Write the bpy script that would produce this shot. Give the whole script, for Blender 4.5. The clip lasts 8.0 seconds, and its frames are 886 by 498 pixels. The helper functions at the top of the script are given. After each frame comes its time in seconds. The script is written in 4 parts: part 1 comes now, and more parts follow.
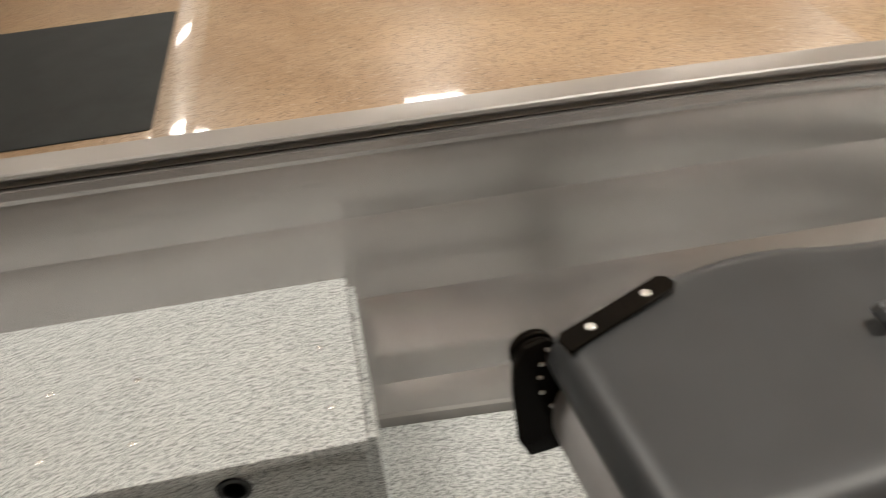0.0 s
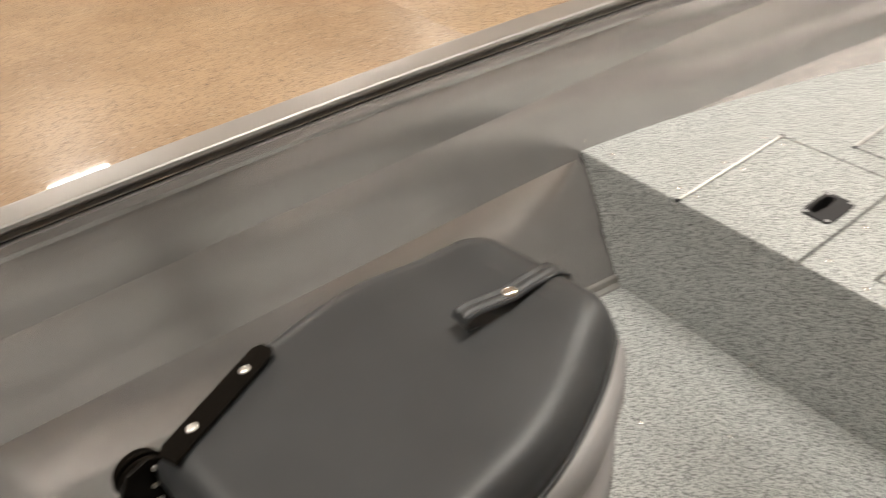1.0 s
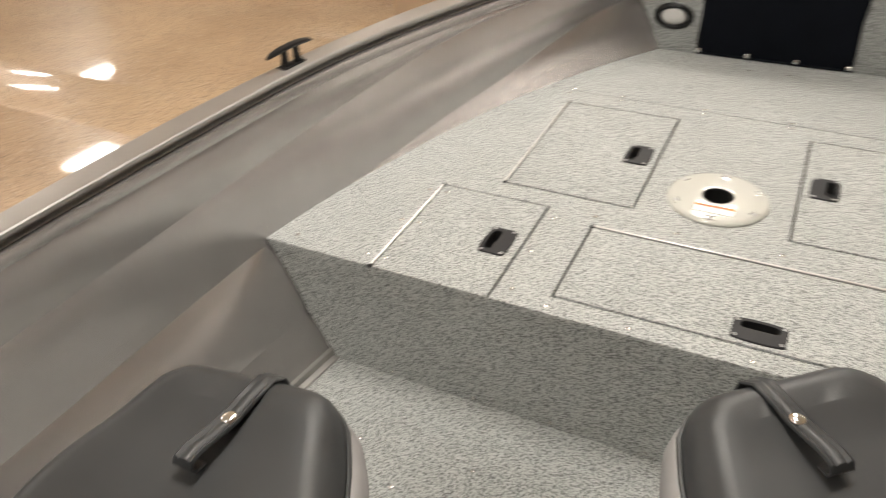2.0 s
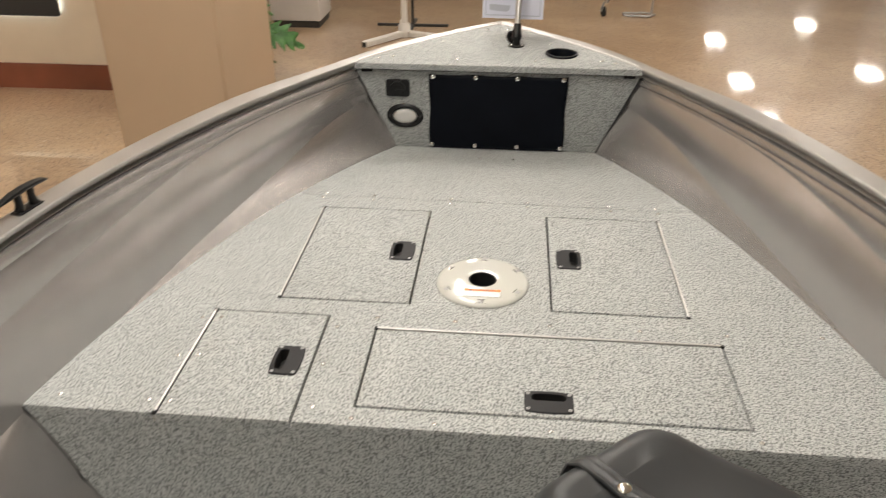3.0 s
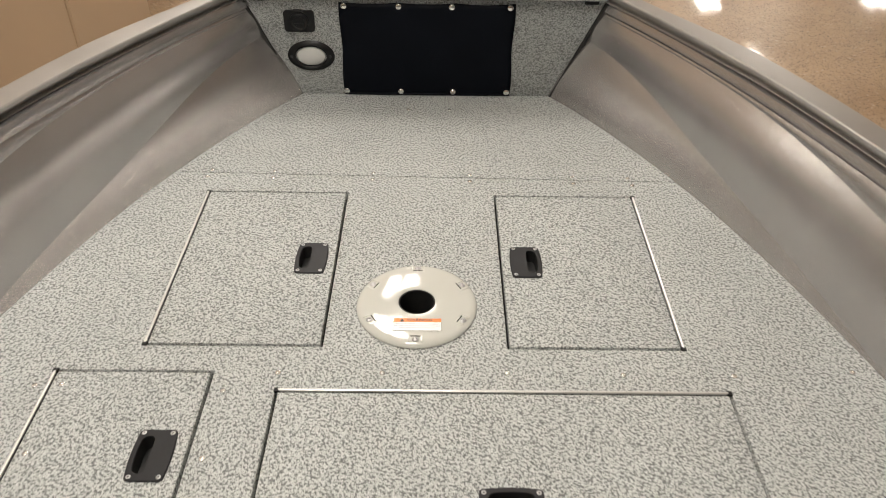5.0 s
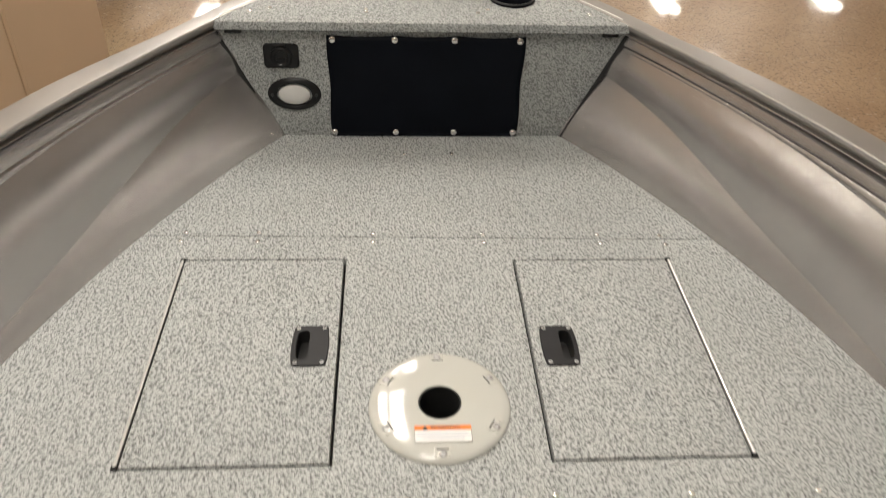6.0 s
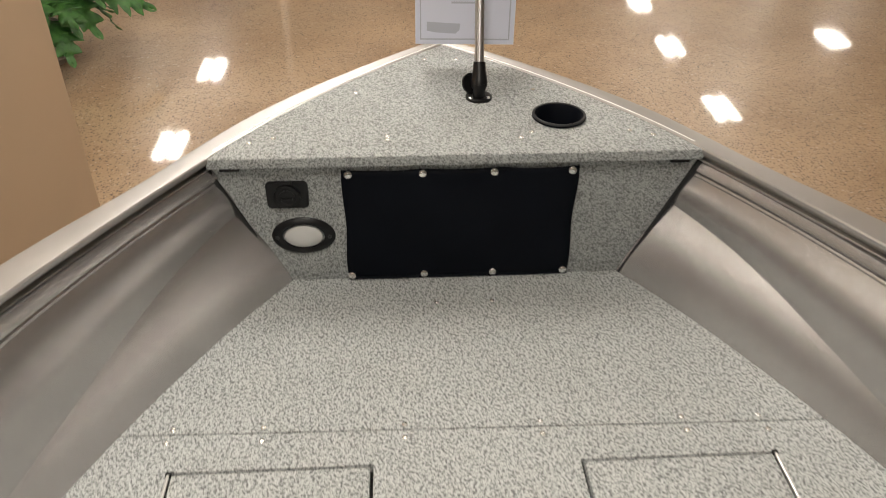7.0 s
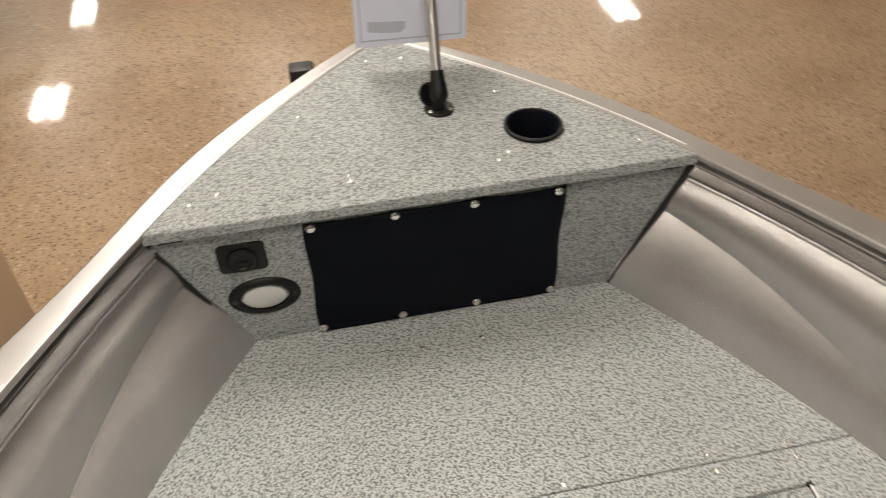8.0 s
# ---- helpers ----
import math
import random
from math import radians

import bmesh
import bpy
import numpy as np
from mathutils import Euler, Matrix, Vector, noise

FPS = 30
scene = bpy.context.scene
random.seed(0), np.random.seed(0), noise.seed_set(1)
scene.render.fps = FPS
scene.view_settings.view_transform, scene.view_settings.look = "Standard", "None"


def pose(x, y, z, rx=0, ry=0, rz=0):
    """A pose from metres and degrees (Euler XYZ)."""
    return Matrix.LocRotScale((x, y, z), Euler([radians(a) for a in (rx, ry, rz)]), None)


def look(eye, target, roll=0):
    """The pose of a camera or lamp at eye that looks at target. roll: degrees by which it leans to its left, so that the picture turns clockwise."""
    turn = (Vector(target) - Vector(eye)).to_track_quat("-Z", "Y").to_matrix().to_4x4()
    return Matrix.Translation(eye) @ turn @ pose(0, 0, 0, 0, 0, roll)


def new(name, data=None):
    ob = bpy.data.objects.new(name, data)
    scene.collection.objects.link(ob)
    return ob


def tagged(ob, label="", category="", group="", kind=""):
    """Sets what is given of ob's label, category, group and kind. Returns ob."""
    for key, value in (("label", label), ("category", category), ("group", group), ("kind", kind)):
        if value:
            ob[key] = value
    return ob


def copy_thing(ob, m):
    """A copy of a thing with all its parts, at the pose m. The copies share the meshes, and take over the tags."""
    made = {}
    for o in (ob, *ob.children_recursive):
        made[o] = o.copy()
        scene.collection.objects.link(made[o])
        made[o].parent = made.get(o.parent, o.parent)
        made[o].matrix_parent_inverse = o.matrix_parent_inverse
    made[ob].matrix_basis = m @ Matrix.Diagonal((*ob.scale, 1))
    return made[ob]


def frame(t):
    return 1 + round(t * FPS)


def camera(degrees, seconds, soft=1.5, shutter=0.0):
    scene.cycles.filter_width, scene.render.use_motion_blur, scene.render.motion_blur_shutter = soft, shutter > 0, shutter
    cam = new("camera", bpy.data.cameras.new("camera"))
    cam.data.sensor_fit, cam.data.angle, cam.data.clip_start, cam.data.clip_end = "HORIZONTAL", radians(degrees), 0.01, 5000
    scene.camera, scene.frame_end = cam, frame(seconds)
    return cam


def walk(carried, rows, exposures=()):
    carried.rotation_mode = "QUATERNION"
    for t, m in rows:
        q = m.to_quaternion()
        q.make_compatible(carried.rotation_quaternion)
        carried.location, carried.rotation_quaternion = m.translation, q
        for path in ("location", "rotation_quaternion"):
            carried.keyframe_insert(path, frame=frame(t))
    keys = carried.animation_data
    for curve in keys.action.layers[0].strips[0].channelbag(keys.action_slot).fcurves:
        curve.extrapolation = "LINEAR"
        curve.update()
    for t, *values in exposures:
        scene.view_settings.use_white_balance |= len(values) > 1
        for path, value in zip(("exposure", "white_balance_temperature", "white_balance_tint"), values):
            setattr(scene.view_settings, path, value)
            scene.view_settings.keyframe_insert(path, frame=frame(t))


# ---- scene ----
cam = camera(59.5, 8.0, soft=0.75, shutter=0.45)
PATH = [
    (0, (0.149, -1.787, 0.922), (-1.396, -1.582, -0.332), -5.0),
    (0.2, (0.146, -1.76, 0.908), (-1.379, -1.396, -0.334), -4.6),
    (0.5, (0.136, -1.714, 0.912), (-1.304, -1.111, -0.338), -4.8),
    (0.8, (0.137, -1.658, 0.907), (-1.216, -0.872, -0.339), -5.5),
    (1, (0.143, -1.624, 0.914), (-1.142, -0.731, -0.332), -5.3),
    (1.2, (0.158, -1.599, 0.919), (-1.063, -0.596, -0.307), -5.1),
    (1.5, (0.166, -1.575, 0.933), (-0.924, -0.41, -0.274), -4.4),
    (1.8, (0.16, -1.582, 0.942), (-0.755, -0.248, -0.236), -4.0),
    (2, (0.131, -1.597, 0.947), (-0.627, -0.157, -0.215), -3.0),
    (2.2, (0.102, -1.617, 0.948), (-0.499, -0.082, -0.183), -2.2),
    (3.3, (0.041, -1.585, 1.01), (-0.026, 0.16, 0.037), 0.3),
    (3.5, (0.041, -1.538, 1.008), (0.007, 0.205, 0.027), 0.2),
    (4, (0.051, -1.373, 0.988), (0.037, 0.326, -0.066), 0.2),
    (4.2, (0.062, -1.315, 0.982), (0.044, 0.36, -0.111), 0.2),
    (5.3, (-0.002, -0.998, 0.958), (0.055, 0.559, -0.296), 1.7),
    (5.5, (-0.034, -0.95, 0.944), (0.057, 0.609, -0.306), 2.2),
    (6, (-0.07, -0.818, 0.947), (0.056, 0.75, -0.288), 2.5),
    (6.5, (-0.099, -0.61, 0.951), (0.021, 0.996, -0.235), 1.8),
    (7, (-0.112, -0.429, 0.964), (-0.001, 1.197, -0.194), 0.7),
    (7.5, (-0.148, -0.275, 0.965), (-0.022, 1.326, -0.226), -0.6),
    (7.8, (-0.19, -0.175, 1.008), (0.033, 1.34, -0.278), -0.8),
    (8, (-0.198, -0.15, 1.047), (0.118, 1.307, -0.286), -0.8),
]
walk(cam, [(t, look(eye, target, roll)) for t, eye, target, roll in PATH],
     exposures=[(0.0, 0.2), (1.0, 0.26), (2.2, 0.08), (3.3, 0.02), (5.3, -0.19), (6.5, -0.22), (8.0, -0.22)])

# ---- world and light ----
FLOOR_Z = -1.25          # showroom floor; the bow deck of the boat is z = 0
CEIL_Z = 2.35
world = bpy.data.worlds.new("world")
scene.world = world
world.use_nodes = True
world.node_tree.nodes["Background"].inputs[0].default_value = (0.9, 0.85, 0.78, 1)
world.node_tree.nodes["Background"].inputs[1].default_value = 0.03
LAMP_WATTS = 44.0
LAMP_GLOW = 5.0

# ---- materials ----
def material(name, color=(0.5, 0.5, 0.5), rough=0.5, metal=0.0, **more):
    mat = bpy.data.materials.new(name)
    mat.use_nodes = True
    bsdf = mat.node_tree.nodes["Principled BSDF"]
    bsdf.inputs["Base Color"].default_value = (*color, 1)
    bsdf.inputs["Roughness"].default_value = rough
    bsdf.inputs["Metallic"].default_value = metal
    for key, value in more.items():
        bsdf.inputs[key.replace("_", " ")].default_value = value
    return mat


def graph(mat):
    tree = mat.node_tree
    return tree, tree.nodes["Principled BSDF"]


def place(tree, scale=(1, 1, 1), turn=(0, 0, 0), kind="POINT"):
    geo = tree.nodes.new("ShaderNodeNewGeometry")
    mp = tree.nodes.new("ShaderNodeMapping")
    mp.vector_type = kind
    mp.inputs["Scale"].default_value = scale
    mp.inputs["Rotation"].default_value = [radians(a) for a in turn]
    tree.links.new(geo.outputs["Position"], mp.inputs["Vector"])
    return mp.outputs[0]


def noise_node(tree, vec, scale, detail=3.0, rough=0.55, distortion=0.0):
    n = tree.nodes.new("ShaderNodeTexNoise")
    n.inputs["Scale"].default_value, n.inputs["Detail"].default_value = scale, detail
    n.inputs["Roughness"].default_value, n.inputs["Distortion"].default_value = rough, distortion
    tree.links.new(vec, n.inputs["Vector"])
    return n.outputs["Fac"]


def ramp(tree, fac, stops):
    r = tree.nodes.new("ShaderNodeValToRGB")
    els = r.color_ramp.elements
    while len(els) < len(stops):
        els.new(0.5)
    for el, (pos, col) in zip(els, stops):
        el.position, el.color = pos, (*col, 1)
    tree.links.new(fac, r.inputs[0])
    return r.outputs[0]


def mix(tree, fac, a, b, kind="MIX"):
    m = tree.nodes.new("ShaderNodeMix")
    m.data_type, m.blend_type = "RGBA", kind
    for sock, val in ((m.inputs[0], fac), (m.inputs[6], a), (m.inputs[7], b)):
        if isinstance(val, bpy.types.NodeSocket):
            tree.links.new(val, sock)
        else:
            sock.default_value = val if isinstance(val, float) else (*val, 1)
    return m.outputs[2]


def bump(tree, bsdf, height, strength, distance):
    b = tree.nodes.new("ShaderNodeBump")
    b.inputs["Strength"].default_value, b.inputs["Distance"].default_value = strength, distance
    tree.links.new(height, b.inputs["Height"])
    tree.links.new(b.outputs[0], bsdf.inputs["Normal"])
    return b


def remap(tree, fac, low, high):
    m = tree.nodes.new("ShaderNodeMapRange")
    m.inputs[3].default_value, m.inputs[4].default_value = low, high
    tree.links.new(fac, m.inputs[0])
    return m.outputs[0]


def grey(v):
    return (v, v, v)


def math_node(tree, kind, a, b=0.0):
    m = tree.nodes.new("ShaderNodeMath")
    m.operation = kind
    for sock, val in ((m.inputs[0], a), (m.inputs[1], b)):
        if isinstance(val, bpy.types.NodeSocket):
            tree.links.new(val, sock)
        else:
            sock.default_value = val
    return m.outputs[0]


def carpet_material(name, turn, tones, weave):
    """Woven vinyl flooring: pale grey ground with short, curling dark grey flecks."""
    mat = material(name, rough=0.85)
    tree, bsdf = graph(mat)
    lie = place(tree, (1.12, 0.98, 0.9), (0, 0, turn), "TEXTURE")
    curl = math_node(tree, "ABSOLUTE", math_node(tree, "SUBTRACT", noise_node(tree, lie, 195, 1.5, 0.5, 1.1), 0.5))
    broken = noise_node(tree, lie, 235, 1.0, 0.5)
    worm = math_node(tree, "SUBTRACT", remap(tree, broken, -0.275, 0.38), curl)      # above nought inside a fleck
    fine = noise_node(tree, place(tree, (1.5, 0.8, 1.0), (0, 0, turn), "TEXTURE"), 560, 2.0, 0.6)
    wide = noise_node(tree, place(tree), 3.5, 3.0)
    base = ramp(tree, math_node(tree, "ADD", worm, 0.5), [(at, (v * 0.967, v * 1.004, v * 0.985)) for at, v in zip((0.45, 0.495, 0.520, 0.60), tones)])
    speck = mix(tree, weave, base, ramp(tree, fine, [(0.3, grey(0.3)), (0.7, grey(0.75))]), "OVERLAY")
    tone = mix(tree, 1.0, speck, ramp(tree, wide, [(0.3, grey(0.93)), (0.7, grey(1.0))]), "MULTIPLY")
    tree.links.new(tone, bsdf.inputs["Base Color"])
    bump(tree, bsdf, math_node(tree, "SUBTRACT", fine, math_node(tree, "MULTIPLY", worm, 1.5)), 0.35, 0.0012)
    return mat


CARPET = carpet_material("flecked_vinyl", -25, (0.525, 0.46, 0.25, 0.16), 0.85)
# Darker bow vinyl; on the bulkhead it also stands in for shade.
BOW_CARPET = carpet_material("darkened_flecked_vinyl", -12, (0.40, 0.355, 0.235, 0.175), 0.95)


def metal_material(name, color, rough, metal, streak=0.1, wave=0.0):
    """Satin painted or mill aluminium: faint lengthwise brushing, smudges and, on sheet, slight waviness."""
    mat = material(name, color, rough, metal)
    tree, bsdf = graph(mat)
    brushed = noise_node(tree, place(tree, (60, 1.5, 60)), 6, 3.0)
    smudge = noise_node(tree, place(tree), 7, 4.0, 0.6)
    low, high = tuple(c * 0.94 for c in color), tuple(min(1, c * 1.05) for c in color)
    tree.links.new(ramp(tree, smudge, [(0.3, low), (0.7, high)]), bsdf.inputs["Base Color"])
    tree.links.new(remap(tree, smudge, rough - streak, rough + streak), bsdf.inputs["Roughness"])
    if wave:
        bump(tree, bsdf, noise_node(tree, place(tree, (1, 0.45, 1.3)), 5.0, 1.0, 0.4), wave, 0.02)
    else:
        bump(tree, bsdf, brushed, 0.01, 0.001)
    return mat


HULL = metal_material("satin_grey_hull_paint", (0.485, 0.467, 0.459), 0.255, 0.80, 0.02, 0.006)
RAIL = metal_material("anodised_rail", (0.43, 0.415, 0.40), 0.40, 0.7, 0.05)
OUTER = metal_material("outer_hull_paint", (0.30, 0.29, 0.28), 0.35, 0.5, 0.05)
STEEL = material("bright_steel", (0.92, 0.91, 0.89), 0.13, 1.0)
SCREW = material("zinc_screw", (0.86, 0.85, 0.82), 0.27, 0.9)
HINGE = metal_material("hinge_aluminium", (0.62, 0.61, 0.585), 0.36, 0.5, 0.05)
POLE = metal_material("satin_pole_aluminium", (0.55, 0.54, 0.53), 0.33, 0.9, 0.04)
# Black rubber and plastic; also stands in for shade in gaps and recesses.
DARK = material("black_rubber_and_gap_shade", (0.008, 0.008, 0.008), 0.7)


def grained(name, color, rough, scale, strength, spread=0.15, distance=0.0006):
    mat = material(name, color, rough)
    tree, bsdf = graph(mat)
    grain = noise_node(tree, place(tree), scale, 3.0)
    wide = noise_node(tree, place(tree), scale / 60, 3.0)
    low, high = tuple(c * (1 - spread) for c in color), tuple(min(1.0, c * (1 + spread)) for c in color)
    tree.links.new(ramp(tree, wide, [(0.3, low), (0.7, high)]), bsdf.inputs["Base Color"])
    tree.links.new(remap(tree, wide, rough - 0.06, rough + 0.06), bsdf.inputs["Roughness"])
    bump(tree, bsdf, grain, strength, distance)
    return mat


PLASTIC = grained("black_plastic", (0.008, 0.008, 0.0085), 0.37, 600, 0.05)
LATCH = grained("charcoal_plastic", (0.022, 0.022, 0.024), 0.55, 700, 0.15)
LIP = grained("matte_grey_lip", (0.20, 0.195, 0.185), 0.6, 200, 0.05)
BRACKET = material("glossy_black_enamel", (0.006, 0.005, 0.004), 0.25)
VINYL = grained("black_cover_vinyl", (0.004, 0.005, 0.008), 0.5, 500, 0.2)
VINYL.node_tree.nodes["Principled BSDF"].inputs["Specular IOR Level"].default_value = 0.07
BRACKET.node_tree.nodes["Principled BSDF"].inputs["Specular IOR Level"].default_value = 0.035
for _m in (LATCH, PLASTIC):
    _m.node_tree.nodes["Principled BSDF"].inputs["Specular IOR Level"].default_value = 0.3
SEAT = grained("charcoal_seat_vinyl", (0.032, 0.034, 0.036), 0.46, 420, 0.22)
SEAT_GREY = grained("grey_seat_vinyl", (0.27, 0.262, 0.262), 0.5, 420, 0.2)
BEIGE = grained("cream_enamel", (0.57, 0.572, 0.53), 0.07, 300, 0.02, 0.03)
LENS = material("frosted_lens", (0.8, 0.8, 0.78), 0.25, Transmission_Weight=0.3)
PAPER = material("white_paper", (0.74, 0.76, 0.88), 0.5)
INK = material("grey_print", (0.5, 0.52, 0.6), 0.6)
ORANGE = material("orange_print", (0.85, 0.22, 0.03), 0.4)
LABEL = material("white_label", (0.85, 0.85, 0.83), 0.35)
BLACK_INK = material("black_print", (0.03, 0.03, 0.03), 0.5)
# Darkened wall paint, so that unseen walls throw back less light.
WALL_DIM = grained("dimmed_taupe_wall_paint", (0.20, 0.17, 0.14), 0.75, 220, 0.12, 0.05)
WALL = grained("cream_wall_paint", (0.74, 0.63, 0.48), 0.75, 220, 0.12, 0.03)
PILLAR = grained("tan_column_paint", (0.60, 0.435, 0.285), 0.7, 220, 0.12, 0.03)
CEIL = grained("ceiling_tile", (0.75, 0.72, 0.67), 0.9, 80, 0.2, 0.03)
SKIRT = grained("red_brown_wood", (0.19, 0.055, 0.025), 0.4, 90, 0.1, 0.3)
GREYBOX = grained("light_grey_laminate", (0.62, 0.60, 0.58), 0.45, 200, 0.05, 0.04)
WHITE_METAL = grained("white_powder_coat", (0.75, 0.72, 0.67), 0.4, 300, 0.05, 0.04)
BLACK_METAL = grained("black_powder_coat", (0.02, 0.02, 0.02), 0.45, 300, 0.1)
MAT_GREY = grained("dark_floor_mat", (0.030, 0.034, 0.034), 0.9, 260, 0.5, 0.2, 0.003)
CLAY = grained("putty_ceramic", (0.42, 0.37, 0.32), 0.5, 200, 0.1)
SOIL = grained("potting_soil", (0.03, 0.02, 0.012), 0.95, 120, 0.9, 0.4, 0.01)
CRACK = grained("crack_filler", (0.20, 0.13, 0.085), 0.8, 300, 0.1)
TYRE = grained("tyre_rubber", (0.02, 0.02, 0.02), 0.8, 200, 0.3)
GALV = metal_material("galvanised_steel", (0.5, 0.5, 0.5), 0.45, 0.9, 0.1)

leaf_mat = material("leaf_green", (0.05, 0.16, 0.03), 0.45)
_t, _b = graph(leaf_mat)
_t.links.new(ramp(_t, noise_node(_t, place(_t), 14, 3.0), [(0.3, (0.025, 0.09, 0.02)), (0.7, (0.08, 0.24, 0.05))]), _b.inputs["Base Color"])


def concrete_material(name, tint):
    """Ground and polished concrete: tan paste, exposed sand and pea stone, cloudy stains, a glossy seal."""
    mat = material(name, rough=0.2)
    tree, bsdf = graph(mat)
    p = place(tree)
    cloud = noise_node(tree, p, 0.8, 3.0, 0.5)
    fleck = noise_node(tree, p, 120, 3.0, 0.7)
    paste = ramp(tree, cloud, [(0.3, tuple(c * 0.84 for c in tint)), (0.52, tint), (0.72, tuple(min(1, c * k) for c, k in zip(tint, (1.14, 1.19, 1.27))))])
    col = mix(tree, ramp(tree, fleck, [(0.35, grey(0.38)), (0.62, grey(0.0))]), paste, tuple(c * 0.6 for c in tint))
    dense = noise_node(tree, p, 1.7, 3.0, 0.6)
    col = mix(tree, ramp(tree, noise_node(tree, p, 0.95, 4.0, 0.6), [(0.42, grey(0.0)), (0.62, grey(0.65))]), col, tuple(c * k for c, k in zip(tint, (0.66, 0.60, 0.55))))

    def stones(scale, radius, seed, share, tones):
        """Ground stones: one in some cells, more of them where the aggregate shows."""
        vor = tree.nodes.new("ShaderNodeTexVoronoi")
        vor.inputs["Scale"].default_value = scale
        shift = tree.nodes.new("ShaderNodeVectorMath")
        shift.inputs[1].default_value = (seed, seed * 0.7, 0)
        tree.links.new(p, shift.inputs[0])
        tree.links.new(shift.outputs[0], vor.inputs["Vector"])
        split = tree.nodes.new("ShaderNodeSeparateColor")
        tree.links.new(vor.outputs["Color"], split.inputs[0])
        inside = ramp(tree, vor.outputs["Distance"], [(radius * 0.8, grey(1.0)), (radius, grey(0.0))])
        chosen = tree.nodes.new("ShaderNodeMath")
        chosen.operation = "LESS_THAN"
        tree.links.new(split.outputs[0], chosen.inputs[0])
        tree.links.new(remap(tree, dense, share * 0.4, share * 1.4), chosen.inputs[1])
        both = tree.nodes.new("ShaderNodeMath")
        both.operation = "MULTIPLY"
        tree.links.new(inside, both.inputs[0])
        tree.links.new(chosen.outputs[0], both.inputs[1])
        return mix(tree, both.outputs[0], col, ramp(tree, split.outputs[1], tones))

    tan = [(0.0, (0.22, 0.135, 0.085)), (0.4, (0.36, 0.24, 0.155)), (0.75, (0.56, 0.42, 0.30)), (1.0, (0.68, 0.57, 0.45))]
    black = [(0.0, (0.03, 0.022, 0.018)), (0.7, (0.08, 0.055, 0.04)), (1.0, (0.13, 0.09, 0.065))]
    col = stones(42, 0.40, 3.1, 0.5, tan)
    col = stones(85, 0.40, 7.7, 0.4, tan)
    col = stones(60, 0.36, 1.3, 0.26, black)
    col = stones(105, 0.38, 9.2, 0.27, black)
    tree.links.new(col, bsdf.inputs["Base Color"])
    tree.links.new(remap(tree, noise_node(tree, p, 3.0, 4.0), 0.29, 0.36), bsdf.inputs["Roughness"])
    bsdf.inputs["Coat Weight"].default_value, bsdf.inputs["Coat Roughness"].default_value = 1.0, 0.05
    bsdf.inputs["Specular IOR Level"].default_value = 0.7
    bump(tree, bsdf, noise_node(tree, p, 3.6, 2.0), 0.26, 0.010)
    return mat


CONCRETE = concrete_material("polished_concrete", (0.58, 0.418, 0.268))
CONCRETE_PALE = concrete_material("pale_concrete_joint", (0.62, 0.51, 0.39))
CONCRETE_WARM = concrete_material("warm_concrete_bay", (0.63, 0.465, 0.305))

glow = bpy.data.materials.new("lamp_diffuser")
glow.use_nodes = True
graph(glow)[1].inputs["Emission Color"].default_value = (1.0, 0.94, 0.85, 1)
graph(glow)[1].inputs["Emission Strength"].default_value = LAMP_GLOW
halo = bpy.data.materials.new("sign_edge_light")
halo.use_nodes = True
graph(halo)[1].inputs["Emission Color"].default_value = (0.8, 0.92, 1.0, 1)
graph(halo)[1].inputs["Emission Strength"].default_value = 6.0


# ---- mesh helpers ----
def finish(bm, name, mat, smooth=None):
    bmesh.ops.recalc_face_normals(bm, faces=bm.faces)
    me = bpy.data.meshes.new(name)
    bm.to_mesh(me)
    bm.free()
    me.materials.append(mat)
    if smooth is not None:
        me.polygons.foreach_set("use_smooth", [True] * len(me.polygons))
        me.set_sharp_from_angle(angle=radians(smooth))
    return me


def part(name, bm, mat, parent, label="", m=None, smooth=35):
    ob = new(name, bm if isinstance(bm, bpy.types.Mesh) else finish(bm, name, mat, smooth))
    ob.parent = parent
    if m is not None:
        ob.matrix_basis = m
    if label:
        tagged(ob, label)
    return ob


def thing(name, label, category, m=None, group="", kind=""):
    ob = new(name)
    ob.empty_display_size = 0.1
    if m is not None:
        ob.matrix_basis = m
    return tagged(ob, label, category, group, kind)


def add_box(bm, lo, hi, bevel=0.0, seg=2):
    r = bmesh.ops.create_cube(bm, size=1.0)
    size, mid = [h - l for l, h in zip(lo, hi)], [(h + l) / 2 for l, h in zip(lo, hi)]
    for v in r["verts"]:
        v.co = [c * s + o for c, s, o in zip(v.co, size, mid)]
    if bevel:
        edges = {e for v in r["verts"] for e in v.link_edges}
        bmesh.ops.bevel(bm, geom=list(edges), offset=bevel, segments=seg, affect="EDGES", profile=0.5)
    return bm


def box(lo, hi, bevel=0.0, seg=2):
    return add_box(bmesh.new(), lo, hi, bevel, seg)


def add_lathe(bm, profile, seg=32, m=None, sx=1.0, sy=1.0, closed=False):
    """Turns (radius, z) pairs round the z axis; sx, sy squeeze it to an oval."""
    rings = []
    for r, z in profile:
        ring = []
        for i in range(seg):
            a = 2 * math.pi * i / seg
            co = Vector((r * math.cos(a) * sx, r * math.sin(a) * sy, z))
            ring.append(bm.verts.new(m @ co if m else co))
        rings.append(ring)
    for a, b in zip(rings, rings[1:] + (rings[:1] if closed else [])):
        for i in range(seg):
            bm.faces.new((a[i], a[(i + 1) % seg], b[(i + 1) % seg], b[i]))
    if not closed:
        for ring in (rings[0], rings[-1]):
            bm.faces.new(ring)
    return bm


